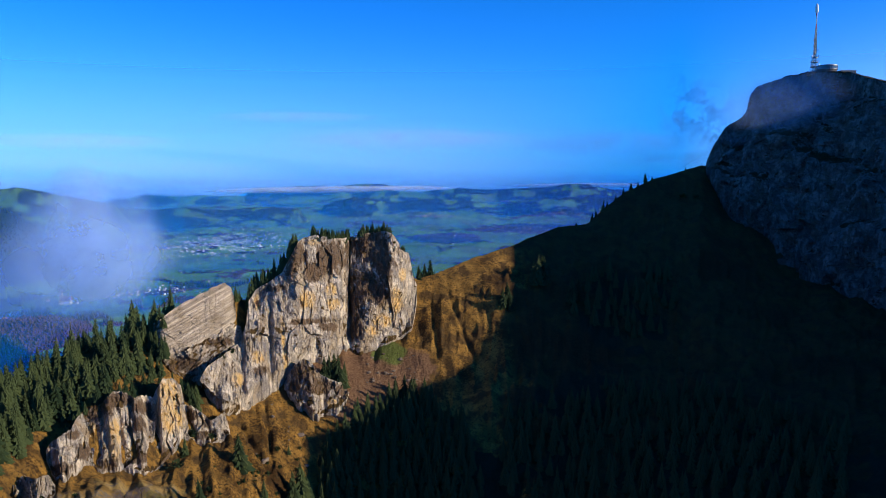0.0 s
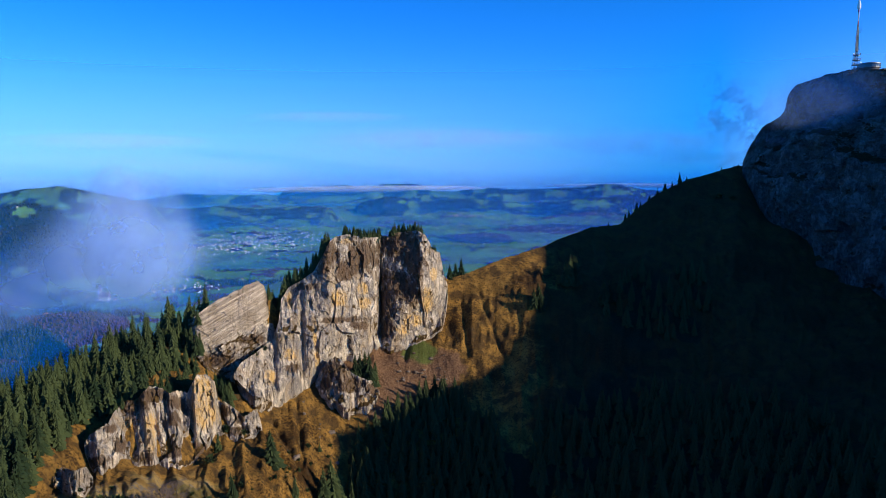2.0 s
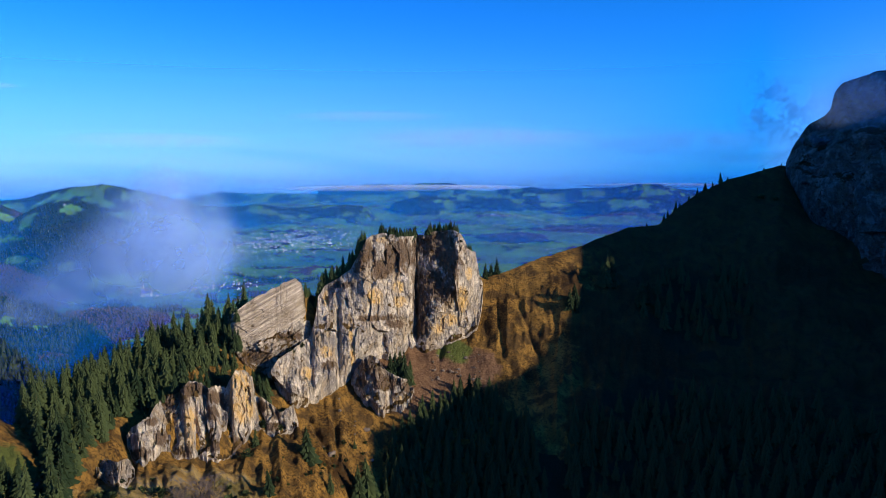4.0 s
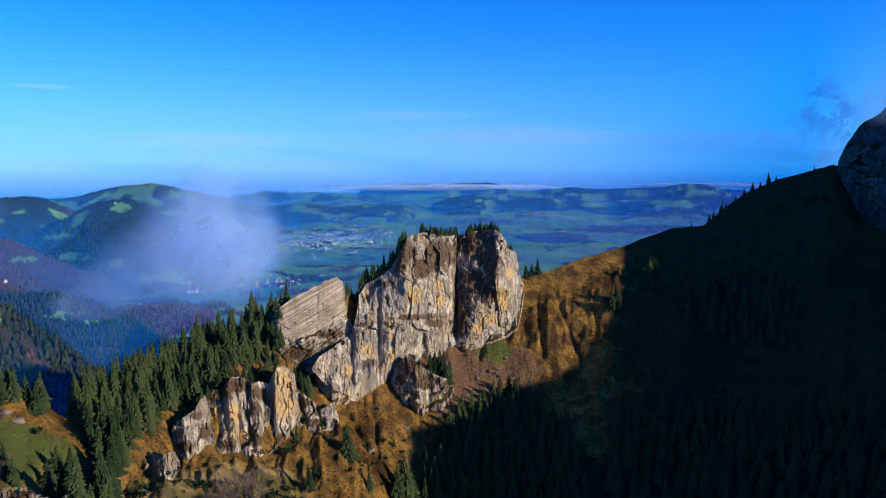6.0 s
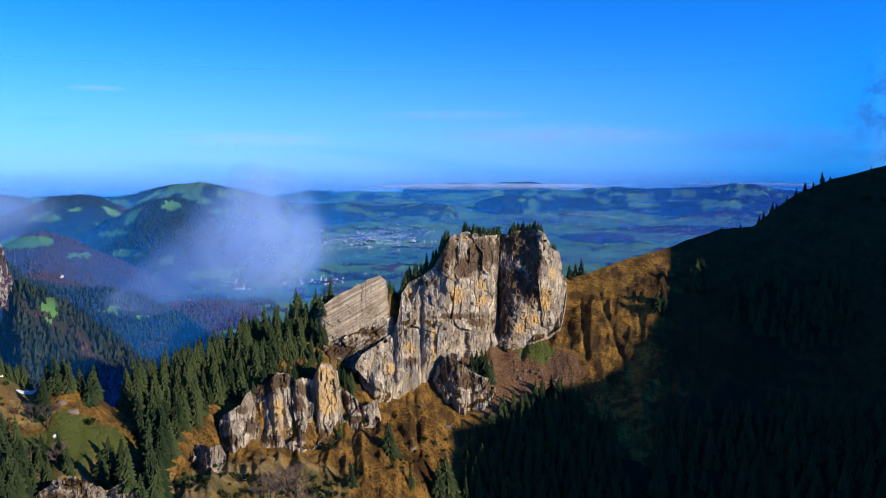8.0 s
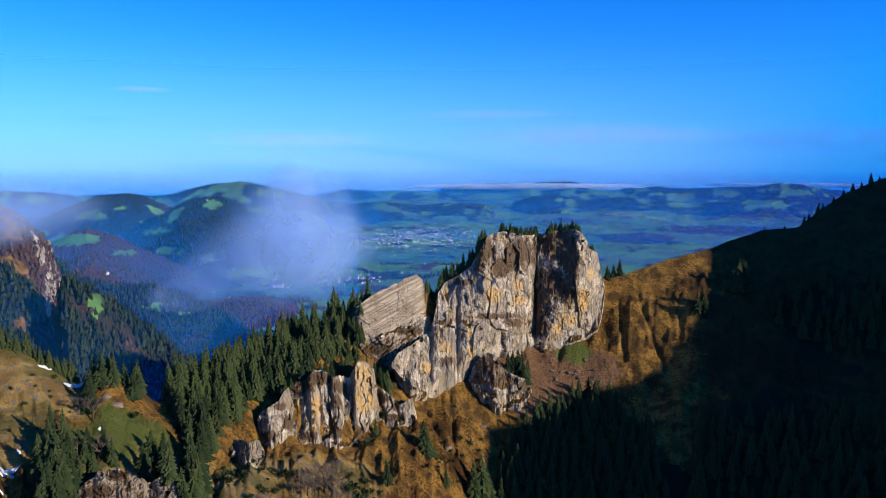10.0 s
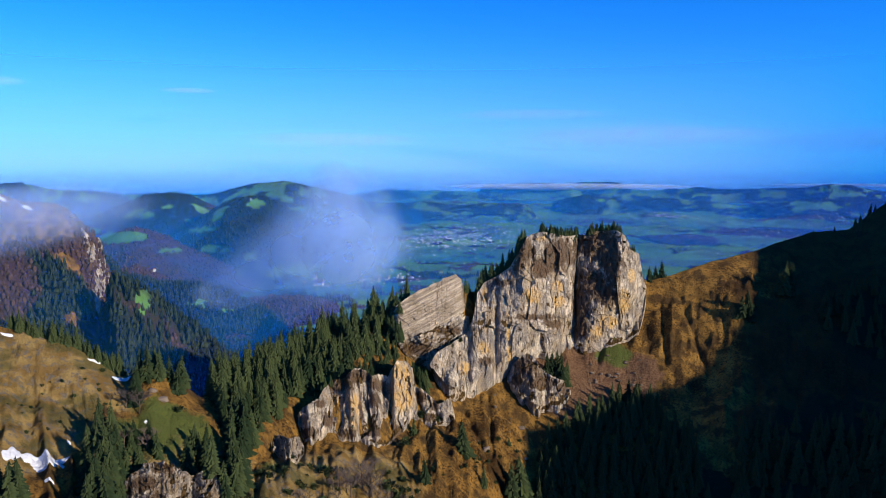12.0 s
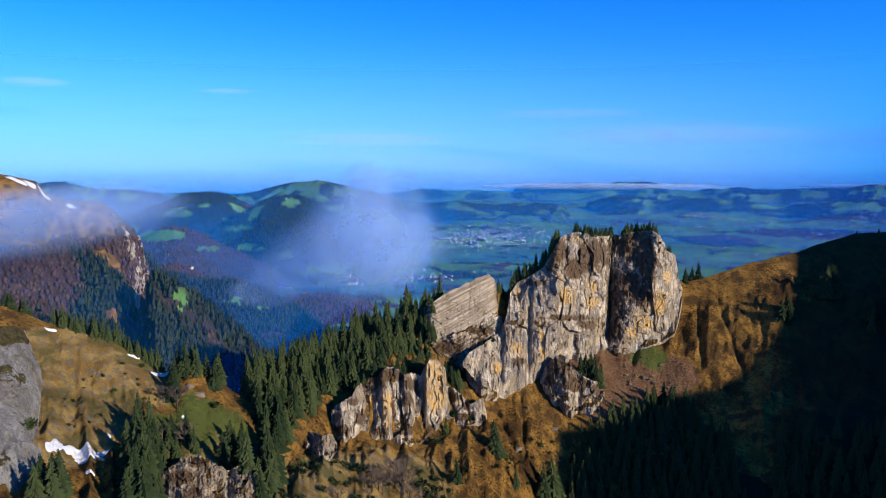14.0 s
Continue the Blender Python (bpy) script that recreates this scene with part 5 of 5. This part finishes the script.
for x, y, tall in [(-120.4, 402.2, 22), (-91.7, 412.1, 24), (-88.8, 420.0, 25), (-85.8, 423.0, 20), (-89.0, 513.0, 21), (-85.0, 513.0, 24), (-78.1, 512.0, 25), (-83.1, 520.0, 22), (-75.1, 516.0, 21),
                   (78.8, 629.3, 24), (82.7, 629.3, 28), (88.6, 633.3, 25), (86.7, 637.3, 22), (111.4, 618.5, 24), (117.3, 622.5, 20), (49.2, 599.2, 18), (54.1, 604.2, 20), (56.1, 599.2, 14),
                   (-68.1, 465.0, 14), (-79.0, 458.0, 13), (-82.9, 452.0, 9), (-104.6, 393.1, 13), (-128.2, 356.3, 16), (-151.1, 398.4, 12), (-101.7, 446.1, 6), (-30.7, 520.0, 19), (-26.7, 518.0, 17), (-22.8, 517.0, 20), (-36.6, 520.0, 15)]:
    plant(SPRUCES, x, y, tall)
join_trees("spruce_wood", "dense dark spruce wood on shaded slopes", joined)
# trees along the skyline of the summit ridge
for x, y, tall in [(155.6, 751.7, 9), (160.5, 754.7, 8), (169.4, 761.8, 12), (174.4, 765.8, 8), (185.2, 772.9, 7), (195.1, 779.0, 8), (205.0, 786.1, 10),
                   (213.9, 791.1, 7), (223.7, 797.2, 13), (232.6, 803.3, 6), (277.1, 824.7, 5), (296.9, 828.9, 7), (116.1, 721.5, 4), (135.9, 735.6, 5), (90.5, 699.3, 4)]:
    plant(SPRUCES, x, y, tall)
for x, y, tall in [(-242.2, 369.2, 16), (-150.0, 321.5, 18), (-151.9, 311.5, 17), (-144.0, 319.4, 16), (-154.9, 305.6, 14), (-247.1, 274.7, 15), (-254.1, 273.8, 13), (-226.3, 255.5, 12), (-234.2, 249.7, 11), (-160.8, 281.7, 11)]:
    plant(BARE, x, y, tall)
for x, y, tall in [(-142.2, 417.3, 3), (-151.1, 412.3, 4), (-152.0, 396.4, 3), (-117.5, 428.1, 2), (-96.8, 456.0, 2), (-286.0, 226.6, 3), (-284.0, 226.5, 2), (-257.2, 201.3, 4), (-280.9, 287.1, 2), (-166.8, 312.7, 5), (-149.1, 380.4, 4),
                   (-142.1, 334.4, 5), (-136.1, 331.4, 5), (-236.2, 289.5, 3), (259.4, 776.6, 5), (274.2, 776.7, 4), (-40.7, 577.0, 2), (-146.3, 479.2, 3), (-149.2, 469.3, 3)]:
    plant(SHRUBS, x, y, tall, 0.2)
wood_of([(-141.1, 349.4), (-129.3, 427.2), (-116.5, 447.1), (-91.8, 451.0), (-91.7, 412.1)], 26, (0.8, 2.4), 3.0, SHRUBS)
wood_of([(-176.6, 251.0), (-194.5, 297.0), (-164.9, 355.5), (-130.2, 353.3), (-125.2, 340.3)], 40, (1.0, 3.0), 2.5, SHRUBS)
wood_of([(-154.9, 293.6), (-163.8, 317.6), (-150.0, 352.4), (-129.2, 334.3)], 16, (6, 11), 3.0, BARE)
wood_of([(-203.5, 350.9), (-197.6, 378.8), (-191.6, 400.6), (-167.0, 440.4), (-164.0, 440.4), (-188.7, 394.6), (-194.6, 373.7)], 16, (7, 15), 3.2)
wood_of([(-286.0, 233.5), (-294.8, 282.3), (-258.1, 273.8), (-250.1, 250.9), (-259.1, 221.2)], 22, (0.7, 1.6), 4.0, SHRUBS)

# ---- far woods ----
def far_wood(name, label, want, material, round_top, seed):
    """A wood of many small far trees, as one mesh."""
    r_ = np.random.RandomState(seed)
    gx, gy, gz = ground_pts[..., 0], ground_pts[..., 1], ground_pts[..., 2]
    ok = (wood.reshape(GR.shape) > 0.5) & (GR > rc + 90) & (GR < 2350) & (GB > -57) & (GB < -8)
    ok &= (masks["brown"].reshape(GR.shape) > 0.5) == round_top
    rows_, cols = np.nonzero(ok)
    area = GR[rows_, cols] ** 2
    pick = r_.choice(len(rows_), min(want, len(rows_)), replace=False, p=area / area.sum())
    base_ = np.stack([gx[rows_[pick], cols[pick]], gy[rows_[pick], cols[pick]], gz[rows_[pick], cols[pick]] - 5], -1)
    base_[:, :2] += r_.uniform(-5, 5, (len(pick), 2))
    tall = r_.uniform(6, 11, len(pick)) if round_top else r_.uniform(12, 21, len(pick))
    tall = tall * np.interp(np.hypot(base_[:, 0], base_[:, 1]), [1500, 2300], [1, 0.6])
    sides = 6
    ang = np.arange(sides) * math.tau / sides
    if round_top:
        shape = [(0.0, 0.12), (0.5, 0.3), (0.8, 0.2)]
    else:
        shape = [(0.08, 0.2), (0.45, 0.14), (0.4, 0.17), (0.75, 0.07)]
    verts = []
    for h, w in shape:
        w_ = w * r_.uniform(0.7, 1.3, (len(pick), sides)) * tall[:, None]
        verts.append(np.stack([base_[:, :1] + w_ * np.cos(ang), base_[:, 1:2] + w_ * np.sin(ang), np.broadcast_to(base_[:, 2:] + h * tall[:, None], w_.shape)], -1))
    body = np.stack(verts, 1).reshape(len(pick), -1, 3)
    tip = (base_ + np.stack([0 * tall, 0 * tall, tall], -1))[:, None]
    allv = np.concatenate([body, tip], 1)
    n = allv.shape[1]
    tris = []
    for ring in range(len(shape) - 1):
        for k in range(sides):
            a, b = ring * sides + k, ring * sides + (k + 1) % sides
            tris += [(a, b, b + sides), (a, b + sides, a + sides)]
    for k in range(sides):
        tris.append(((len(shape) - 1) * sides + k, (len(shape) - 1) * sides + (k + 1) % sides, n - 1))
    faces = (np.array(tris)[None] + (np.arange(len(pick)) * n)[:, None, None]).reshape(-1, 3)
    me = bpy.data.meshes.new(name)
    me.vertices.add(allv.size // 3)
    me.vertices.foreach_set("co", allv.reshape(-1).astype(np.float32))
    me.loops.add(faces.size)
    me.loops.foreach_set("vertex_index", faces.reshape(-1).astype(np.int32))
    me.polygons.add(len(faces))
    me.polygons.foreach_set("loop_start", (np.arange(len(faces)) * 3).astype(np.int32))
    me.update(calc_edges=True)
    me.materials.append(material)
    return tagged(new(name, me), label, "forest", kind="stuff")


def island_material(name, a, b):
    m = Mat(name, 0.95, 0.1)
    g = m.node("ShaderNodeNewGeometry")
    return m.done(m.mix(g.outputs["Random Per Island"], a, b))


far_wood("spruce_forest", "dark spruce forest on the far slopes", 13000, island_material("far spruce", (0.014, 0.024, 0.014), (0.04, 0.055, 0.025)), False, 3)
far_wood("bare_forest", "leafless purple-brown forest on the far slopes", 19000, island_material("far bare wood", (0.045, 0.028, 0.028), (0.1, 0.06, 0.042)), True, 4)

# ---- snow ----
def snow_patch(x, y, rx, ry, turn, seed):
    """A thin melting drift, laid on the slope."""
    n, k = 48, 7
    a = np.linspace(0, math.tau, n, endpoint=False)
    edge = np.clip(1.1 + 0.5 * fbm(np.stack([np.cos(a) * 1.3 + seed, np.sin(a) * 1.3, a * 0], -1), seed, 5), 0.5, 1.6)
    pts = np.zeros((k, n, 3))
    for i, f in enumerate(np.linspace(1, 0.02, k)):
        px, py = rx * f * edge * np.cos(a), ry * f * edge * np.sin(a)
        wx, wy = x + px * math.cos(turn) - py * math.sin(turn), y + px * math.sin(turn) + py * math.cos(turn)
        pts[i, :, 0], pts[i, :, 1] = wx, wy
        pts[i, :, 2] = [drop_to(u, v) for u, v in zip(wx, wy)]
        pts[i, :, 2] += -0.25 if i == 0 else 0.35
    ob = new("snow_patch", grid_mesh("snow_patch", pts, SNOW, smooth=True, wrap=True))
    tagged(ob, "melting patch of old snow on brown grass", "snow", "snow patches")


for x, y, rx, ry, turn, seed in [(-255.4, 211.0, 4.6, 2.3, 2.2, 3), (-249.5, 217.5, 6.0, 4.0, 0.9, 4), (-246.0, 217.0, 5.0, 3.4, 0.4, 5), (-242.0, 222.5, 4.0, 2.2, 0.9, 6), (-243.0, 215.0, 3.6, 2.0, 0.6, 7), (-240.0, 220.0, 2.4, 1.2, 0.3, 8), (-236.0, 197.0, 3.0, 1.3, 0.5, 9), (-239.8, 270.9, 1.2, 0.8, 0, 11), (-234.6, 247.6, 1.5, 1, 0.5, 12),
                                 (-968.0, 764.0, 14, 5, 0.3, 21), (-956.0, 776.0, 9, 5, 0.2, 22), (-945.0, 790.0, 10, 4, 0.3, 23), (-918.0, 812.0, 8, 4, 0.4, 24),
                                 (-326.7, 272.8, 3.5, 0.9, 0.7, 13), (-273.9, 292.9, 4, 1.6, 0.9, 14), (-287.8, 290.2, 3, 1, 0.9, 15), (-249.2, 234.0, 1.2, 0.7, 0, 16), (-231.3, 206.9, 1.6, 1.0, 0.5, 17)]:
    snow_patch(x, y, rx, ry, turn, seed)

# ---- boulders on the scree ----
def boulder(seed):
    rnd = random.Random(seed)
    bm = bmesh.new()
    bmesh.ops.create_icosphere(bm, subdivisions=2, radius=1.0)
    for v in bm.verts:
        v.co *= 0.75 + 0.5 * rnd.random()
        v.co.z *= 0.7
    me = bpy.data.meshes.new("boulder")
    bm.to_mesh(me)
    bm.free()
    me.materials.append(STONE)
    return me


STONE = mottled("broken limestone", (0.1, 0.075, 0.055), (0.21, 0.165, 0.125), 0.8)
BOULDERS = [boulder(k) for k in range(4)]
for k in range(60):
    f = rng.random()
    x, y = (rng.uniform(-62, -22), rng.uniform(528, 562)) if k < 50 else (rng.uniform(-120, -90), rng.uniform(425, 480))
    size = 0.45 + 1.3 * rng.random() ** 3
    ob = new("boulder", BOULDERS[k % 4])
    ob.matrix_basis = pose(x, y, drop_to(x, y) + size * 0.2, 0, 0, rng.uniform(0, 360)) @ Matrix.Diagonal((size, size * rng.uniform(0.7, 1.2), size * rng.uniform(0.7, 1.1), 1))
    tagged(ob, "grey limestone boulder lying on the slope", "boulder", "boulders")

for k, (x, y) in enumerate([(-250.1, 287.7), (-253.1, 302.6), (-244.1, 287.6), (-210.4, 287.2), (-154.1, 414.4), (-98.8, 468.0), (-112.5, 428.1)]):
    size = rng.uniform(1.6, 3.2)
    ob = new("outcrop", BOULDERS[k % 4])
    ob.matrix_basis = pose(x, y, drop_to(x, y) - size * 0.25, rng.uniform(-20, 20), rng.uniform(-20, 20), rng.uniform(0, 360)) @ Matrix.Diagonal((size * rng.uniform(0.8, 1.5), size * 0.8, size * rng.uniform(0.5, 0.9), 1))
    tagged(ob, "grey rock outcrop in a grassy slope", "rock", "outcrops")

# ---- the summit: mast, restaurant ----
def box(bm, c, size, turn=0.0):
    bmesh.ops.create_cube(bm, size=1, matrix=Matrix.Translation(c) @ Matrix.Rotation(turn, 4, "Z") @ Matrix.Diagonal((*size, 1)))


def drum(bm, z1, z2, r1, r2, sides=12, at=(0, 0)):
    bmesh.ops.create_cone(bm, cap_ends=True, segments=sides, radius1=r1, radius2=r2, depth=z2 - z1, matrix=Matrix.Translation((at[0], at[1], (z1 + z2) / 2)))


def mast(x, y, z):
    m = tagged(new("transmitter_mast"), "red and white lattice transmitter mast with platforms on the summit", "mast")
    m.location = (x, y, z)
    m.scale = (0.85, 0.85, 1.16)
    bm = bmesh.new()
    for k in range(4):
        a = k * math.pi / 2 + 0.6
        for (z1, r1), (z2, r2) in zip([(-3, 3.4), (22, 2.1), (50, 1.2)][:-1], [(-3, 3.4), (22, 2.1), (50, 1.2)][1:]):
            tube(bm, (r1 * math.cos(a), r1 * math.sin(a), z1), (r2 * math.cos(a), r2 * math.sin(a), z2), 0.3, 0.28, 5)
    part("legs", bm, STEEL, m)
    bm = bmesh.new()
    for i in range(16):
        z1, z2 = i * 3.1, (i + 1) * 3.1
        ra, rb_ = np.interp(z1, [0, 22, 50], [3.3, 2.1, 1.2]), np.interp(z2, [0, 22, 50], [3.3, 2.1, 1.2])
        for k in range(4):
            a, b = k * math.pi / 2 + 0.6, (k + 1) * math.pi / 2 + 0.6
            tube(bm, (ra * math.cos(a), ra * math.sin(a), z1), (rb_ * math.cos(b), rb_ * math.sin(b), z2), 0.14, 0.14, 4)
            tube(bm, (rb_ * math.cos(a), rb_ * math.sin(a), z2), (rb_ * math.cos(b), rb_ * math.sin(b), z2), 0.14, 0.14, 4)
    part("bracing", bm, STEEL, m)
    for z1, r in ((3, 6.5), (7.5, 5.8), (12, 5.4), (16.5, 5.0), (21, 4.2)):
        bm = bmesh.new()
        drum(bm, z1, z1 + 0.5, r, r, 10)
        plat = part("platform", bm, STEEL, m)
        bm = bmesh.new()
        for k in range(10):
            a, b = k * math.tau / 10, (k + 1) * math.tau / 10
            tube(bm, (r * math.cos(a), r * math.sin(a), z1 + 1.6), (r * math.cos(b), r * math.sin(b), z1 + 1.6), 0.08, 0.08, 4)
            tube(bm, (r * math.cos(a), r * math.sin(a), z1), (r * math.cos(a), r * math.sin(a), z1 + 1.6), 0.08, 0.08, 4)
        part("railing", bm, STEEL, plat)
        for k in range(3):
            a = 2.2 + k * 1.9 + z1
            bm = bmesh.new()
            bmesh.ops.create_cone(bm, cap_ends=True, segments=10, radius1=0.4, radius2=1.2, depth=0.8, matrix=Matrix.Translation(((r + 0.3) * math.cos(a), (r + 0.3) * math.sin(a), z1 + 2)) @ Matrix.Rotation(a, 4, "Z") @ Matrix.Rotation(math.pi / 2, 4, "Y"))
            part("dish", bm, WHITE, m, "white dish antenna")
    for z1, z2, mat in ((22, 40, STEEL), (40, 49, WHITE), (49, 54, RED), (54, 62, WHITE), (62, 65, RED)):
        bm = bmesh.new()
        drum(bm, z1, z2, 0.7 if z1 > 35 else 0.9, 0.65)
        part("pole_section", bm, mat, m, "red-painted section" if mat is RED else "")
    for z1, side in ((31, -1), (37, -1), (27, 1), (43, 1)):
        bm = bmesh.new()
        for j in range(3):
            tube(bm, (0, 0, z1 + j * 1.2), (side * 3.6, -1.2, z1 + j * 1.2), 0.12, 0.12, 4)
        tube(bm, (side * 3.6, -1.2, z1 - 0.6), (side * 3.6, -1.2, z1 + 3.2), 0.16, 0.16, 4)
        part("aerial", bm, STEEL, m)
    bm = bmesh.new()
    for (z1, r1), (z2, r2) in zip([(64.5, 1.2), (66, 2.3), (70, 2.3), (72.5, 1.5)], [(66, 2.3), (70, 2.3), (72.5, 1.5), (73.8, 0.5)]):
        drum(bm, z1, z2, r1, r2, 14)
    part("radome", bm, WHITE, m, "white rounded radome")


GLASS = Mat("window glass", 0.08, 0.6)
GLASS = GLASS.done((0.05, 0.08, 0.11))


def restaurant(x, y, z):
    """A round glazed dining room on the summit with a low flat wing."""
    h = tagged(new("summit_restaurant"), "round glazed restaurant with a flat roof and a low dark wing", "building")
    h.location = (x, y, z)
    h.scale = (0.85, 0.85, 0.9)
    bm = bmesh.new()
    drum(bm, -9, 4.2, 12.0, 12.5, 36)
    part("ground_storey", bm, DARK, h)
    bm = bmesh.new()
    drum(bm, 4.2, 5.2, 13.6, 13.6, 36)
    part("floor_edge", bm, STEEL, h)
    for k in range(30):
        a = k * math.tau / 30
        bm = bmesh.new()
        box(bm, (13.0 * math.cos(a), 13.0 * math.sin(a), 6.8), (0.12, 2.55, 3.1), a)
        pane = part("pane", bm, GLASS, h)
        bm = bmesh.new()
        b = a + math.tau / 60
        box(bm, (13.1 * math.cos(b), 13.1 * math.sin(b), 6.8), (0.3, 0.22, 3.1), b)
        part("mullion", bm, STEEL, h)
    bm = bmesh.new()
    drum(bm, 8.4, 9.5, 14.0, 13.7, 36)
    drum(bm, 9.5, 10.2, 11.0, 10.6, 36)
    part("roof", bm, STEEL, h, "pale flat roof")
    bm = bmesh.new()
    box(bm, (24, -4, -3.5), (20, 12, 11))
    wing = part("wing", bm, DARK, h, "dark timber wing")
    for k in range(5):
        bm = bmesh.new()
        box(bm, (16.5 + 3.7 * k, -10.05, -0.2), (2.4, 0.2, 2.2))
        part("window", bm, GLASS, wing)
    bm = bmesh.new()
    box(bm, (24, -4, 2.3), (21.5, 13.5, 0.6))
    part("wing_roof", bm, STEEL, h)


mx, my, mz = (430.2, 847.0, 113.0)
mast(mx, my, drop_to(mx, my) + 0.0)
hx, hy, hz = (439.2, 836.7, 111.5)
restaurant(hx, hy, drop_to(hx, hy) + 4.0)

# cable car ropes up to the summit
for k in range(2):
    cu = bpy.data.curves.new("cable", "CURVE")
    cu.dimensions, cu.bevel_depth = "3D", 0.12
    sp = cu.splines.new("POLY")
    a, b = Vector((299.8, 912.0, 1.4)), Vector((422.9, 861.8, 110.5))
    sp.points.add(20)
    for i in range(21):
        f = i / 20
        p = a.lerp(b, f) + Vector((k * 4, 0, -8 * math.sin(math.pi * f) + k * 2.5))
        sp.points[i].co = (*p, 1)
    cu.materials.append(STEEL)
    tagged(new("cable", cu), "thin steel cable of the cable car to the summit", "cable", "cable car ropes")


# ---- houses in the valley ----
def house_mesh(bm, c, w, d, h, turn):
    """A gabled house as walls and roof in one list of faces; returns nothing."""
    m = Matrix.Translation(c) @ Matrix.Rotation(turn, 4, "Z")
    v = [bm.verts.new(m @ Vector(p)) for p in ((-w, -d, -3), (w, -d, -3), (w, d, -3), (-w, d, -3), (-w, -d, h), (w, -d, h), (w, d, h), (-w, d, h), (-w, 0, h + d * 0.8), (w, 0, h + d * 0.8))]
    walls = [(0, 1, 5, 4), (2, 3, 7, 6), (1, 2, 6, 9, 5), (3, 0, 4, 8, 7)]
    for f in walls:
        bm.faces.new([v[i] for i in f]).material_index = 0
    for f in ((4, 5, 9, 8), (6, 7, 8, 9)):
        bm.faces.new([v[i] for i in f]).material_index = 1


def town(name, label, middle, spread, count, size, seed):
    """Far houses, a few pixels each, as one mesh."""
    rnd = random.Random(seed)
    bm = bmesh.new()
    for _ in range(count):
        x, y = middle[0] + rnd.gauss(0, spread[0]), middle[1] + rnd.gauss(0, spread[1])
        w = rnd.uniform(*size)
        house_mesh(bm, (x, y, drop_to(x, y)), w, w * rnd.uniform(0.6, 0.9), w * rnd.uniform(0.8, 1.3), rnd.choice((0.3, 1.9, 1.1)))
    me = bpy.data.meshes.new(name)
    bm.to_mesh(me)
    bm.free()
    me.materials.append(RENDER)
    me.materials.append(ROOF)
    tagged(new(name, me), label, "town", kind="stuff")


town("town", "far town of white houses with red roofs", (-815.7, 2626.2, -255.6), (125, 150), 620, (1.2, 2.6), 1)
town("town", "string of white houses along the valley road", (-733.0, 1806.9, -295.2), (60, 40), 60, (1.3, 2.6), 2)
town("town", "string of white houses along the valley road", (-811.3, 1718.1, -305.4), (40, 14), 30, (1.3, 2.6), 3)
town("town", "small far village on a green slope", (-44.8, 3499.7, -230.6), (70, 25), 60, (1.15, 2.2), 4)
town("town", "small far village on a green slope", (671.9, 3638.5, -215.9), (60, 25), 40, (1.15, 2.2), 5)
town("town", "scattered far farms on green meadows", (168.7, 3345.8, -240.8), (420, 260), 260, (1.15, 2.4), 6)
town("town", "scattered far farms on green meadows", (-760.7, 3365.1, -194.6), (380, 220), 150, (1.15, 2.2), 7)
town("town", "scattered farms on valley meadows", (-845.1, 1976.9, -270.5), (200, 120), 60, (1.15, 2.2), 8)


def farmhouse(x, y, w, turn, label):
    f = tagged(new("farmhouse"), label, "house", "valley farmhouses")
    f.matrix_basis = pose(x, y, drop_to(x, y), 0, 0, math.degrees(turn))
    bm = bmesh.new()
    box(bm, (0, 0, w * 0.2), (2 * w, 1.4 * w, w * 1.4))
    part("wall", bm, RENDER, f)
    bm = bmesh.new()
    v = [bm.verts.new(p) for p in ((-w * 1.1, -w * 0.8, w * 0.85), (w * 1.1, -w * 0.8, w * 0.85), (w * 1.1, w * 0.8, w * 0.85), (-w * 1.1, w * 0.8, w * 0.85), (-w * 1.1, 0, w * 1.5), (w * 1.1, 0, w * 1.5))]
    for q in ((0, 1, 5, 4), (2, 3, 4, 5), (1, 2, 5), (3, 0, 4), (3, 2, 1, 0)):
        bm.faces.new([v[i] for i in q])
    part("roof", bm, ROOF, f, "red-brown roof")
    return f


for (x, y, z), w in (((-871.2, 1632.0, -310.9), 6), ((-884.1, 1625.1, -313.6), 5), ((-851.2, 1631.2, -315.6), 4), ((-875.8, 1398.4, -324.7), 4), ((-1104.1, 1292.7, -261.8), 4), ((-797.7, 1724.5, -302.5), 5), ((-768.1, 1770.6, -303.0), 5), ((-931.1, 1656.2, -299.9), 4)):
    farmhouse(x, y, w, 0.4 + x * 0.01, "white farmhouse with a red-brown roof on a meadow")


def church(x, y):
    c = tagged(new("church"), "white village church with a pointed tower", "church")
    c.location = (x, y, drop_to(x, y))
    c.scale = (1.4, 1.4, 1.4)
    bm = bmesh.new()
    box(bm, (0, 0, 4), (16, 8, 12))
    part("nave", bm, RENDER, c)
    bm = bmesh.new()
    house_mesh(bm, (0, 0, 9), 8.4, 4.6, 1, 0)
    part("roof", bm, ROOF, c)
    bm = bmesh.new()
    box(bm, (-8, 0, 8), (5, 5, 22))
    tower = part("tower", bm, RENDER, c)
    bm = bmesh.new()
    bmesh.ops.create_cone(bm, cap_ends=True, segments=4, radius1=4, radius2=0, depth=8, matrix=Matrix.Translation((-8, 0, 23)) @ Matrix.Rotation(math.pi / 4, 4, "Z"))
    part("spire", bm, ROOF, tower)


px, py, pz = (-875.0, 1630.0, -304.8)
church(px, py)
